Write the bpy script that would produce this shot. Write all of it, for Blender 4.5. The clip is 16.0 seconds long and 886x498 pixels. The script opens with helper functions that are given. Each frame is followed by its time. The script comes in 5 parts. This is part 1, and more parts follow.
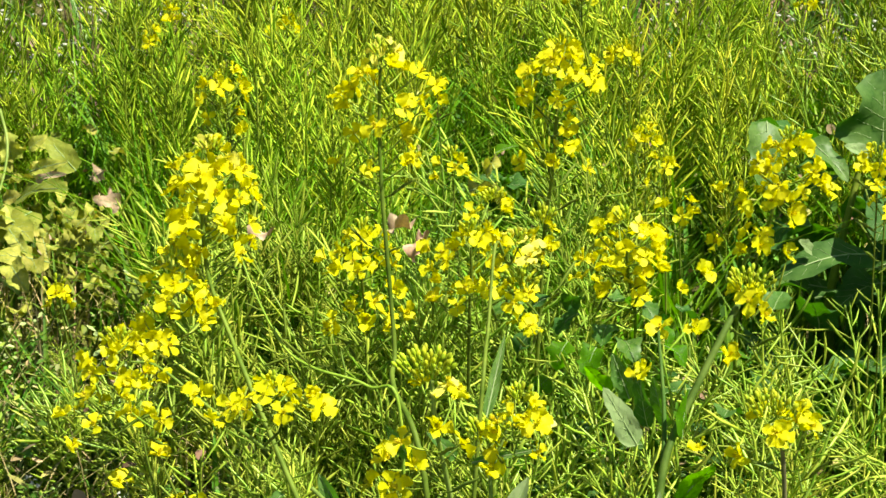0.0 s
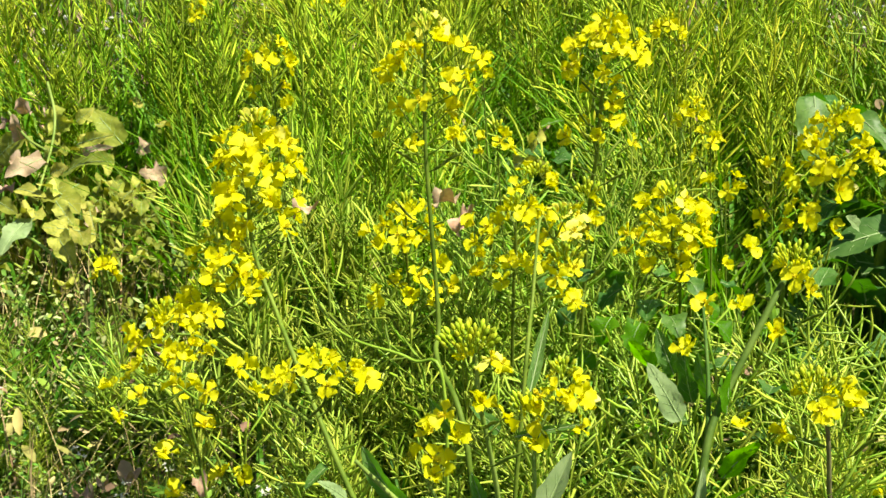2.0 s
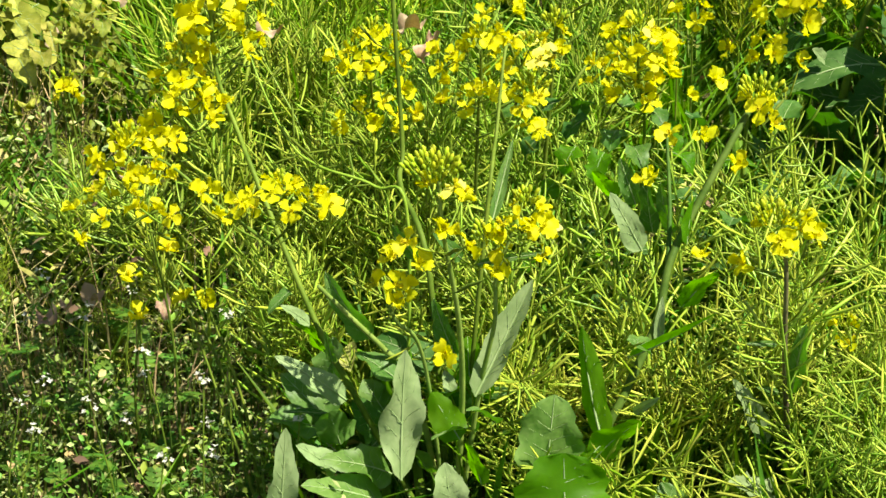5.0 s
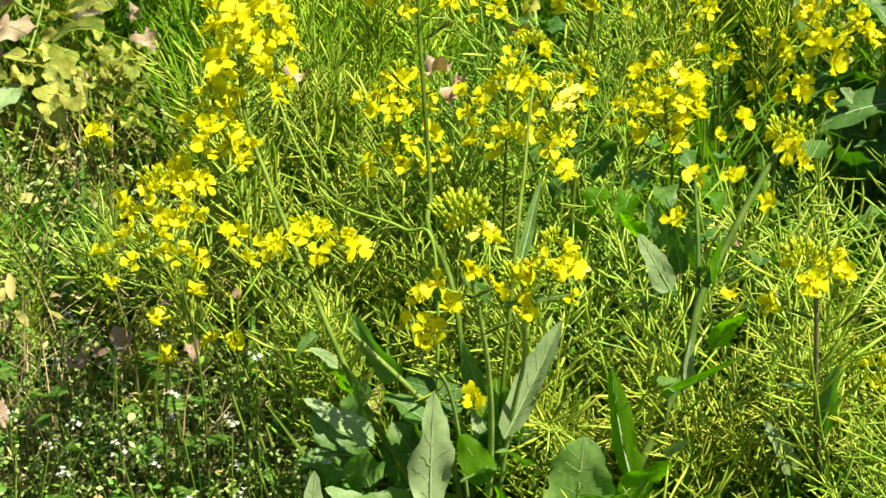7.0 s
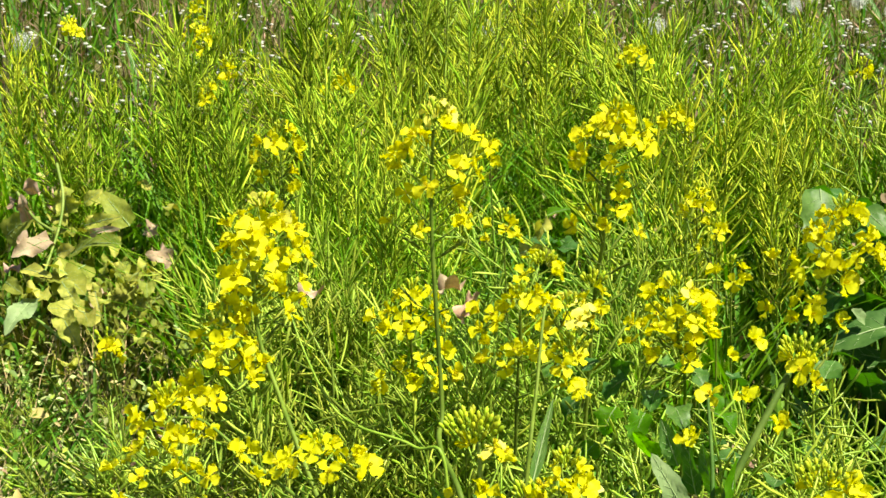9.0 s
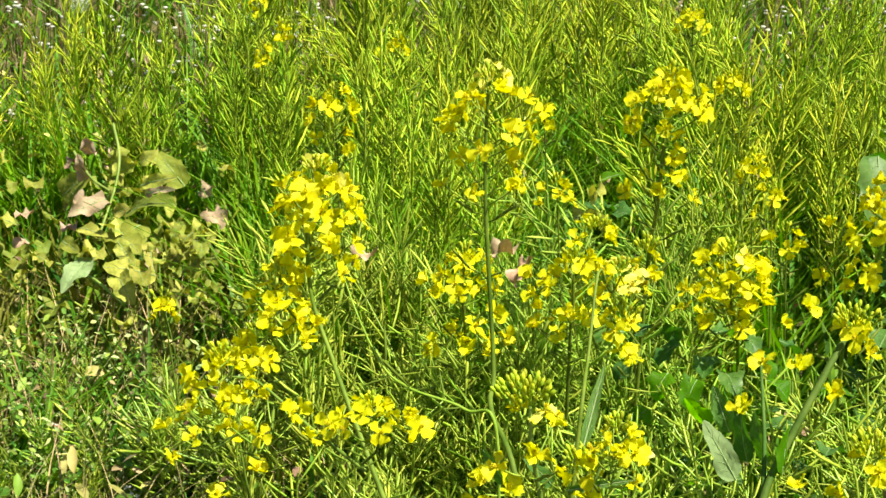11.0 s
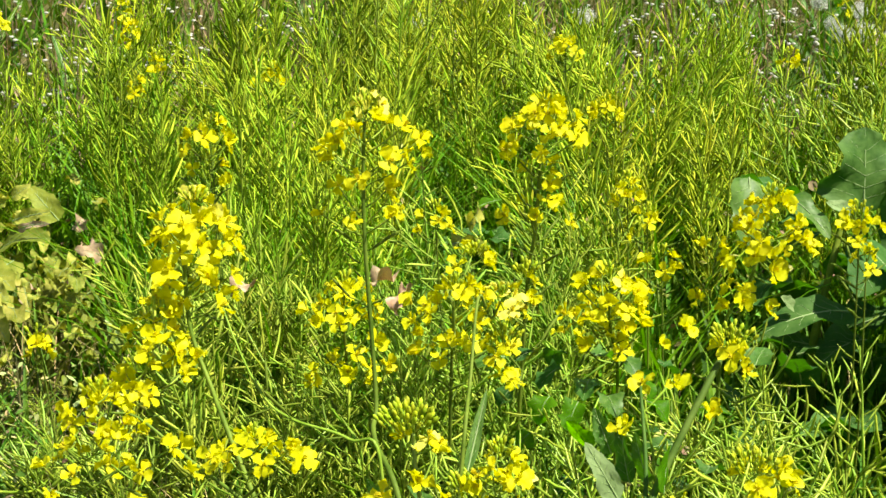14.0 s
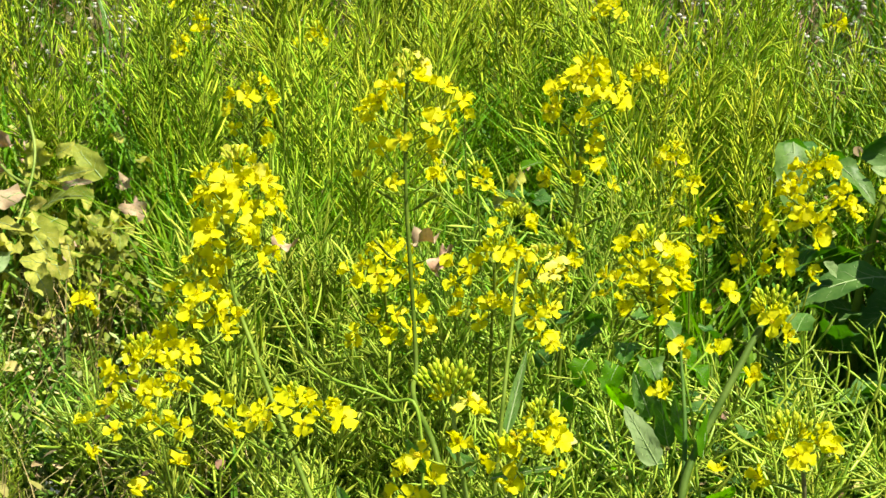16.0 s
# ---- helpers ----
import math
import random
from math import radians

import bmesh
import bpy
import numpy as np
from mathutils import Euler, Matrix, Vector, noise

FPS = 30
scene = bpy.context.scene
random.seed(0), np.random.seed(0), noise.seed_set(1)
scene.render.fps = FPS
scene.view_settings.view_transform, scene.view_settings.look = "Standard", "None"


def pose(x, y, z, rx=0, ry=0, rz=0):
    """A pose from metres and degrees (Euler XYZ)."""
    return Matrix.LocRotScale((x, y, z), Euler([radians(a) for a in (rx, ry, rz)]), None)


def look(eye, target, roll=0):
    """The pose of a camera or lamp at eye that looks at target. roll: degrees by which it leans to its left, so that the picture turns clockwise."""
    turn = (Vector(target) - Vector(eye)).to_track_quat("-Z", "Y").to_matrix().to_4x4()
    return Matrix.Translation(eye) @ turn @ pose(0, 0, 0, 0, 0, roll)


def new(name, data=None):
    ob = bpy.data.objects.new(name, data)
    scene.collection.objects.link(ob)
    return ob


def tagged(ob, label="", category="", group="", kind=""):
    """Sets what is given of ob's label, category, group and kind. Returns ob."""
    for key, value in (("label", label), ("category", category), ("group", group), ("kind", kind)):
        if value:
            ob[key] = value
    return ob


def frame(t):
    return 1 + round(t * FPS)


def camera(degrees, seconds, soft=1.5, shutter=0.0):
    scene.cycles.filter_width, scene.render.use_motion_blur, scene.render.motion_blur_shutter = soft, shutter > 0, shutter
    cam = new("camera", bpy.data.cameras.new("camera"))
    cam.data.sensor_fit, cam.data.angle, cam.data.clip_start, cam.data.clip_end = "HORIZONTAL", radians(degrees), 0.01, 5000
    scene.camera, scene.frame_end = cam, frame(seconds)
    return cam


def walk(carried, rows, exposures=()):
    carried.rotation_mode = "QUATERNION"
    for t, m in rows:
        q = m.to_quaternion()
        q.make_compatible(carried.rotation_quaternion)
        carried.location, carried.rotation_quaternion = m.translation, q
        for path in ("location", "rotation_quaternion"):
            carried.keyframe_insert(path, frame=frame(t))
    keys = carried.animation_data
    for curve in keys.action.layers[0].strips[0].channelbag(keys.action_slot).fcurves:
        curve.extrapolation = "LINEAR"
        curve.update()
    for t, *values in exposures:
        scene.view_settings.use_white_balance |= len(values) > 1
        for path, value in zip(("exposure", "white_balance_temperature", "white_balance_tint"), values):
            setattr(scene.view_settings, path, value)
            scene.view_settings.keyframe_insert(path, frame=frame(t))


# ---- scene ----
# ---------------------------------------------------------------- camera
cam = camera(31, 16.0, soft=1.57, shutter=0.12)
walk(cam, [
    (0.0, pose(0, 0, 0.95, 69.702, 0.376, -2.048)),
    (0.5, pose(0, 0, 0.95, 69.563, 0.648, -0.900)),
    (1.0, pose(0, 0, 0.95, 69.586, 0.697, -0.673)),
    (1.5, pose(0, 0, 0.95, 69.460, 0.776, -0.675)),
    (2.0, pose(0, 0, 0.95, 68.791, 0.683, -0.462)),
    (2.5, pose(0, 0, 0.95, 67.420, 0.393, -0.580)),
    (3.0, pose(0, 0, 0.95, 65.835, 0.075, -0.829)),
    (3.5, pose(0, 0, 0.95, 65.306, 0.207, -0.926)),
    (4.0, pose(0, 0, 0.95, 64.307, -0.204, -0.997)),
    (4.2, pose(0, 0, 0.95, 63.591, -0.654, -1.232)),
    (6.3, pose(0, 0, 0.95, 62.295, 0.013, -1.252)),
    (6.5, pose(0, 0, 0.95, 62.845, 0.298, -1.014)),
    (7.0, pose(0, 0, 0.95, 64.103, 0.126, -0.538)),
    (7.5, pose(0, 0, 0.95, 66.138, 0.067, -0.425)),
    (8.0, pose(0, 0, 0.95, 68.404, 0.211, -0.502)),
    (8.5, pose(0, 0, 0.95, 71.163, 0.174, -0.399)),
    (9.0, pose(0, 0, 0.95, 71.904, -0.104, 0.023)),
    (9.5, pose(0, 0, 0.95, 71.360, -0.067, 0.525)),
    (10.0, pose(0, 0, 0.95, 71.277, 0.068, 1.915)),
    (10.2, pose(0, 0, 0.95, 70.804, -0.059, 2.085)),
    (12.3, pose(0, 0, 0.95, 70.522, -0.251, 1.343)),
    (12.5, pose(0, 0, 0.95, 70.674, -0.605, 0.092)),
    (13.0, pose(0, 0, 0.95, 72.300, -0.308, -2.046)),
    (13.5, pose(0, 0, 0.95, 72.096, -0.263, -2.100)),
    (14.0, pose(0, 0, 0.95, 71.605, -0.303, -2.462)),
    (14.5, pose(0, 0, 0.95, 70.349, -0.237, -1.809)),
    (15.0, pose(0, 0, 0.95, 70.035, -0.240, -1.450)),
    (15.5, pose(0, 0, 0.95, 70.163, -0.152, -1.049)),
    (16.0, pose(0, 0, 0.95, 70.222, -0.407, -0.862)),
], [(0.0, 1.03, 6900, 2), (16.0, 1.03, 6900, 2)])

# ---------------------------------------------------------------- light
SUN_HEIGHT, SUN_TURN = 60, 114      # degrees above the ground; degrees from +y towards +x
world = bpy.data.worlds.new("sky")
scene.world = world
world.use_nodes = True
sky = world.node_tree.nodes.new("ShaderNodeTexSky")
sky.sky_type, sky.sun_disc = "NISHITA", False
sky.sun_elevation, sky.sun_rotation = radians(SUN_HEIGHT), radians(SUN_TURN)
world.node_tree.nodes["Background"].inputs["Strength"].default_value = 0.05
world.node_tree.links.new(sky.outputs[0], world.node_tree.nodes["Background"].inputs["Color"])
sun = new("sun", bpy.data.lights.new("sun", "SUN"))
sun.data.energy, sun.data.angle, sun.data.color = 5.0, radians(0.5), (1.0, 0.95, 0.85)
sun_from = Vector((math.sin(radians(SUN_TURN)) * math.cos(radians(SUN_HEIGHT)),
                   math.cos(radians(SUN_TURN)) * math.cos(radians(SUN_HEIGHT)), math.sin(radians(SUN_HEIGHT))))
sun.matrix_world = look(sun_from * 10, (0, 0, 0))


# ---------------------------------------------------------------- materials
def material(name, dark, light, rough=0.5, through_colour=None, share=0.0, grain=60.0, bump=0.15, spread=0.25,
             by="object", spots=None, shine=0.22, patch=0.0):
    """Plant and soil surfaces: two scales of noise between two colours, piece-to-piece variation, light shining through."""
    m = bpy.data.materials.new(name)
    m.use_nodes = True
    nodes, links = m.node_tree.nodes, m.node_tree.links
    bsdf = nodes["Principled BSDF"]
    bsdf.inputs["Roughness"].default_value = rough
    bsdf.inputs["Specular IOR Level"].default_value = shine
    place = nodes.new("ShaderNodeTexCoord")
    coarse, fine = nodes.new("ShaderNodeTexNoise"), nodes.new("ShaderNodeTexNoise")
    coarse.inputs["Scale"].default_value, fine.inputs["Scale"].default_value = grain, grain * 7
    coarse.inputs["Detail"].default_value, fine.inputs["Detail"].default_value = 4, 3
    for n in (coarse, fine):
        links.new(place.outputs["Object"], n.inputs["Vector"])
    both = nodes.new("ShaderNodeMath")
    both.operation = "MULTIPLY_ADD"
    both.inputs[1].default_value, both.inputs[2].default_value = 0.35, -0.17
    links.new(fine.outputs["Fac"], both.inputs[0])
    total = nodes.new("ShaderNodeMath")
    total.operation = "ADD"
    links.new(coarse.outputs["Fac"], total.inputs[0])
    links.new(both.outputs[0], total.inputs[1])
    ramp = nodes.new("ShaderNodeValToRGB")
    ramp.color_ramp.elements[0].position, ramp.color_ramp.elements[1].position = 0.3, 0.7
    ramp.color_ramp.elements[0].color, ramp.color_ramp.elements[1].color = (*dark, 1), (*light, 1)
    if spots:
        e = ramp.color_ramp.elements.new(0.8)
        e.color = (*spots, 1)
    links.new(total.outputs[0], ramp.inputs["Fac"])
    hue = nodes.new("ShaderNodeHueSaturation")
    links.new(ramp.outputs["Color"], hue.inputs["Color"])
    if by == "island":
        info = nodes.new("ShaderNodeNewGeometry")
        chance = info.outputs["Random Per Island"]
    else:
        info = nodes.new("ShaderNodeObjectInfo")
        chance = info.outputs["Random"]
    value, tone = nodes.new("ShaderNodeMapRange"), nodes.new("ShaderNodeMapRange")
    value.inputs["To Min"].default_value, value.inputs["To Max"].default_value = 1 - spread, 1 + spread
    tone.inputs["To Min"].default_value, tone.inputs["To Max"].default_value = 0.5 - spread * 0.07, 0.5 + spread * 0.07
    swirl = nodes.new("ShaderNodeMath")
    swirl.operation = "FRACT"
    times = nodes.new("ShaderNodeMath")
    times.operation = "MULTIPLY"
    times.inputs[1].default_value = 7.3
    links.new(chance, value.inputs["Value"])
    links.new(chance, times.inputs[0])
    links.new(times.outputs[0], swirl.inputs[0])
    links.new(swirl.outputs[0], tone.inputs["Value"])
    if patch:
        wide, field_tone, product = nodes.new("ShaderNodeTexNoise"), nodes.new("ShaderNodeMapRange"), nodes.new("ShaderNodeMath")
        wide.inputs["Scale"].default_value, wide.inputs["Detail"].default_value = 2.2, 3
        links.new(place.outputs["Object"], wide.inputs["Vector"])
        field_tone.inputs["From Min"].default_value, field_tone.inputs["From Max"].default_value = 0.3, 0.7
        field_tone.inputs["To Min"].default_value, field_tone.inputs["To Max"].default_value = 1 - patch, 1 + patch
        links.new(wide.outputs["Fac"], field_tone.inputs["Value"])
        product.operation = "MULTIPLY"
        links.new(value.outputs[0], product.inputs[0])
        links.new(field_tone.outputs[0], product.inputs[1])
        links.new(product.outputs[0], hue.inputs["Value"])
        ripe, shift = nodes.new("ShaderNodeMapRange"), nodes.new("ShaderNodeMath")
        ripe.inputs["From Min"].default_value, ripe.inputs["From Max"].default_value = 0.35, 0.65
        ripe.inputs["To Min"].default_value, ripe.inputs["To Max"].default_value = 0.022, -0.03
        links.new(wide.outputs["Color"], ripe.inputs["Value"])
        shift.operation = "ADD"
        links.new(ripe.outputs[0], shift.inputs[0])
        links.new(tone.outputs[0], shift.inputs[1])
        links.new(shift.outputs[0], hue.inputs["Hue"])
    else:
        links.new(value.outputs[0], hue.inputs["Value"])
        links.new(tone.outputs[0], hue.inputs["Hue"])
    links.new(hue.outputs["Color"], bsdf.inputs["Base Color"])
    rise = nodes.new("ShaderNodeBump")
    rise.inputs["Strength"].default_value, rise.inputs["Distance"].default_value = bump, 0.002
    links.new(total.outputs[0], rise.inputs["Height"])
    links.new(rise.outputs["Normal"], bsdf.inputs["Normal"])
    if share:
        thin, mix = nodes.new("ShaderNodeBsdfTranslucent"), nodes.new("ShaderNodeMixShader")
        glow = nodes.new("ShaderNodeMix")
        glow.data_type, glow.blend_type = "RGBA", "MULTIPLY"
        glow.inputs["Factor"].default_value = 0.35
        glow.inputs["A"].default_value = (*through_colour, 1)
        links.new(hue.outputs["Color"], glow.inputs["B"])
        links.new(glow.outputs["Result"], thin.inputs["Color"])
        mix.inputs["Fac"].default_value = share
        links.new(bsdf.outputs[0], mix.inputs[1])
        links.new(thin.outputs[0], mix.inputs[2])
        links.new(mix.outputs[0], nodes["Material Output"].inputs["Surface"])
    return m


SOIL = material("soil", (0.045, 0.045, 0.013), (0.12, 0.115, 0.035), 0.95, grain=9, bump=0.8, spread=0.0, spots=(0.26, 0.19, 0.10))
POD_FIELD = material("pods_in_field", (0.185, 0.305, 0.012), (0.60, 0.715, 0.115), 0.5, (0.40, 0.76, 0.004), 0.26, 14, 0.1, 0.34, "island", shine=0.12, patch=0.22)
POD_RIPE = material("riper_pods", (0.162, 0.275, 0.006), (0.595, 0.72, 0.06), 0.5, (0.43, 0.79, 0.004), 0.18, 14, 0.1, 0.34, "island", shine=0.10, patch=0.22)
POD = material("seed_pod", (0.18, 0.31, 0.012), (0.55, 0.67, 0.09), 0.38, (0.42, 0.64, 0.015), 0.13, 20, 0.1, 0.35, shine=0.45)
STALK = material("pod_stalk", (0.12, 0.22, 0.012), (0.32, 0.42, 0.05), 0.45, grain=25, spread=0.2)
# stem green lowered in colour to stand for shade on the leaning plant
SHADED_STEM = material("shaded_stem", (0.035, 0.085, 0.010), (0.10, 0.165, 0.028), 0.6, grain=30, spread=0.15, shine=0.12)
PALE_STEM = material("pale_stem", (0.13, 0.22, 0.03), (0.30, 0.40, 0.09), 0.5, grain=30, spread=0.15, shine=0.2)
STEM = material("flower_stem", (0.07, 0.12, 0.011), (0.17, 0.23, 0.03), 0.55, grain=30, spread=0.15, shine=0.12)
PURPLE = material("purple_stem", (0.07, 0.045, 0.035), (0.19, 0.18, 0.08), 0.5, grain=18, spread=0.1)
PETAL = material("petal", (0.72, 0.68, 0.004), (0.81, 0.81, 0.03), 0.55, (0.95, 0.89, 0.008), 0.42, 90, 0.2, 0.14)
PALE_PETAL = material("pale_petal", (0.92, 0.86, 0.10), (0.96, 0.92, 0.2), 0.5, (1.0, 0.92, 0.06), 0.35, 120, 0.1, 0.05)
BUD = material("bud", (0.28, 0.39, 0.014), (0.54, 0.60, 0.03), 0.5, (0.55, 0.6, 0.02), 0.15, 90, 0.1, 0.3)
SEPAL = material("flower_heart", (0.5, 0.5, 0.015), (0.75, 0.62, 0.015), 0.5, grain=90, spread=0.2)
LEAF = material("glaucous_leaf", (0.055, 0.15, 0.02), (0.21, 0.34, 0.085), 0.45, (0.18, 0.5, 0.006), 0.38, 28, 0.35, 0.12, shine=0.3)
CABBAGE = material("cabbage_leaf", (0.03, 0.095, 0.016), (0.11, 0.215, 0.05), 0.6, (0.12, 0.40, 0.006), 0.3, 26, 0.75, 0.15, shine=0.16)
# pale as a leaf's underside; the lightness also stands for sunlit faces
PALE_LEAF = material("pale_leaf", (0.19, 0.28, 0.11), (0.34, 0.43, 0.20), 0.55, (0.3, 0.5, 0.05), 0.2, 26, 0.5, 0.1)
# leaf green made vivid to carry the glow of sun from behind
BACKLIT_LEAF = material("backlit_leaf", (0.08, 0.21, 0.006), (0.15, 0.32, 0.010), 0.5, (0.28, 0.72, 0.003), 0.62, 28, 0.3, 0.1)
YELLOW_LEAF = material("yellowing_leaf", (0.17, 0.22, 0.018), (0.60, 0.56, 0.12), 0.65, (0.6, 0.6, 0.04), 0.3, 55, 0.4, 0.22, spots=(0.55, 0.45, 0.2))
YELLOW_SCRAP = material("yellow_scrap", (0.34, 0.33, 0.06), (0.6, 0.55, 0.2), 0.65, (0.5, 0.5, 0.08), 0.2, 20, 0.2, 0.4, "island")
OLIVE_LEAF = material("olive_leaf", (0.15, 0.20, 0.02), (0.34, 0.36, 0.06), 0.6, (0.4, 0.48, 0.03), 0.3, 30, 0.4, 0.2)
DRY_LEAF = material("dry_leaf", (0.36, 0.23, 0.15), (0.62, 0.46, 0.33), 0.8, (0.5, 0.3, 0.1), 0.2, 45, 0.5, 0.25)
VEIN = material("leaf_vein", (0.22, 0.32, 0.12), (0.34, 0.43, 0.20), 0.5, grain=40, spread=0.05)
GRASS = material("low_greenery", (0.03, 0.105, 0.002), (0.11, 0.23, 0.006), 0.6, (0.22, 0.45, 0.006), 0.2, 30, 0.1, 0.4, "island")
TALL_GRASS = material("tall_grass", (0.06, 0.17, 0.004), (0.20, 0.36, 0.012), 0.5, (0.25, 0.6, 0.006), 0.3, 30, 0.1, 0.35, "island")
WEED = material("weed_leaf", (0.08, 0.17, 0.014), (0.24, 0.37, 0.055), 0.5, (0.25, 0.42, 0.02), 0.3, 12, 0.2, 0.6, "island")
WEED_PALE = material("pale_weed_leaf", (0.24, 0.31, 0.08), (0.46, 0.52, 0.22), 0.6, (0.4, 0.5, 0.1), 0.25, 20, 0.2, 0.35, "island")
WEED_GREEN = material("cut_weed_leaf", (0.05, 0.13, 0.012), (0.14, 0.25, 0.04), 0.5, (0.22, 0.5, 0.01), 0.35, 20, 0.2, 0.4, "island")
STRAW = material("dry_straw", (0.28, 0.2, 0.08), (0.55, 0.45, 0.22), 0.8, grain=20, spread=0.35, by="island")
WITHERED = material("withered_weed", (0.09, 0.12, 0.010), (0.30, 0.31, 0.05), 0.7, (0.35, 0.38, 0.02), 0.2, 9, 0.2, 0.5, "island")
FAR_WEED = material("far_weed", (0.05, 0.085, 0.008), (0.19, 0.21, 0.022), 0.6, (0.3, 0.35, 0.04), 0.25, 8, 0.1, 0.5, "island")
RED_WEED = material("red_weed", (0.17, 0.11, 0.055), (0.38, 0.27, 0.17), 0.6, (0.3, 0.2, 0.06), 0.2, 8, 0.1, 0.4, "island")
WHITE = material("white_floret", (0.54, 0.52, 0.45), (0.75, 0.73, 0.66), 0.6, (0.8, 0.8, 0.7), 0.3, 90, 0.1, 0.12, "island")
FLUFF = material("seed_fluff", (0.75, 0.75, 0.7), (0.88, 0.88, 0.85), 0.8, (0.8, 0.8, 0.8), 0.4, 60, 0.1, 0.1)


# ---------------------------------------------------------------- mesh tools
class Geo:
    """Quads gathered piece by piece and made into one mesh."""

    def __init__(self):
        self.v, self.q, self.m, self.n = [], [], [], 0

    def add(self, v, q, m=0):
        self.v.append(np.asarray(v, float).reshape(-1, 3))
        self.q.append(np.asarray(q, int).reshape(-1, 4) + self.n)
        self.m.append(np.full(len(self.q[-1]), m))
        self.n += len(self.v[-1])
        return self

    def mesh(self, name, *mats):
        v, q, m = np.concatenate(self.v), np.concatenate(self.q), np.concatenate(self.m)
        me = bpy.data.meshes.new(name)
        me.vertices.add(len(v))
        me.vertices.foreach_set("co", v.ravel().astype(np.float32))
        me.loops.add(q.size)
        me.loops.foreach_set("vertex_index", q.ravel().astype(np.int32))
        me.polygons.add(len(q))
        me.polygons.foreach_set("loop_start", np.arange(0, q.size, 4, dtype=np.int32))
        me.polygons.foreach_set("loop_total", np.full(len(q), 4, np.int32))
        me.polygons.foreach_set("material_index", m.astype(np.int32))
        me.polygons.foreach_set("use_smooth", np.ones(len(q), bool))
        for one in mats:
            me.materials.append(one)
        me.update(calc_edges=True)
        return me


def tube(points, radii, sides=5):
    """A tapered tube along points."""
    p = np.asarray(points, float)
    r = np.broadcast_to(np.asarray(radii, float), (len(p),))
    t = np.gradient(p, axis=0)
    t /= np.linalg.norm(t, axis=1)[:, None] + 1e-9
    ref = np.array((0.31, 0.87, 0.2)) if abs(t[0][2]) > 0.8 else np.array((0.1, 0.15, 1.0))
    a = np.cross(t, ref)
    a /= np.linalg.norm(a, axis=1)[:, None] + 1e-9
    b = np.cross(t, a)
    ang = np.arange(sides) * 2 * np.pi / sides
    v = p[:, None] + r[:, None, None] * (np.cos(ang)[None, :, None] * a[:, None] + np.sin(ang)[None, :, None] * b[:, None])
    k = np.arange(len(p) - 1)[:, None] * sides
    i = np.arange(sides)[None]
    j = (i + 1) % sides
    q = np.stack([k + i, k + j, k + sides + j, k + sides + i], -1)
    return v.reshape(-1, 3), q.reshape(-1, 4)


def sheet(points):
    """Quads over a grid of points (rows, columns, 3)."""
    p = np.asarray(points, float)
    a, b = p.shape[:2]
    k = np.arange(a - 1)[:, None] * b + np.arange(b - 1)[None]
    return p.reshape(-1, 3), np.stack([k, k + 1, k + b + 1, k + b], -1).reshape(-1, 4)


def curve(points, n=12):
    """A smooth way through a few points (Catmull-Rom)."""
    p = [np.asarray(a, float) for a in points]
    p = [2 * p[0] - p[1]] + p + [2 * p[-1] - p[-2]]
    out = []
    for i in range(1, len(p) - 2):
        for u in np.linspace(0, 1, n, endpoint=False):
            out.append(0.5 * (2 * p[i] + (p[i + 1] - p[i - 1]) * u + (2 * p[i - 1] - 5 * p[i] + 4 * p[i + 1] - p[i + 2]) * u * u
                              + (3 * p[i] - p[i - 1] - 3 * p[i + 1] + p[i + 2]) * u ** 3))
    return np.array(out + [p[-2]])


def turn_to(direction, spin=0.0):
    """A rotation that takes +z to the direction."""
    return (Vector(direction).to_track_quat("Z", "Y").to_matrix().to_4x4() @ Matrix.Rotation(spin, 4, "Z"))


def part(name, mesh, parent, m=None, label=""):
    ob = new(name, mesh)
    ob.parent = parent
    if m is not None:
        ob.matrix_basis = m
    return tagged(ob, label)


def thing(name, x, y, z, label, category, group=""):
    ob = new(name)
    ob.empty_display_size = 0.02
    ob.location = (x, y, z)
    return tagged(ob, label, category, group)


def ground_height(x, y):
    return 0.02 * noise.noise(Vector((x * 1.3, y * 1.3, 0.3))) + 0.008 * noise.noise(Vector((x * 9, y * 9, 5.1)))


# ---------------------------------------------------------------- ground
steps = np.concatenate([-np.geomspace(1500, 4.2, 26), np.linspace(-4, 4, 125), np.geomspace(4.2, 1500, 26)])
pts = [[(x, y + 2.0, ground_height(x, y + 2.0) if abs(x) < 4.1 and abs(y) < 4.1 else 0.0) for x in steps] for y in steps]
ground = tagged(new("ground", Geo().add(*sheet(pts)).mesh("ground", SOIL)),
                "brown soil with a thin green growth between the field plants", "soil", kind="structure")


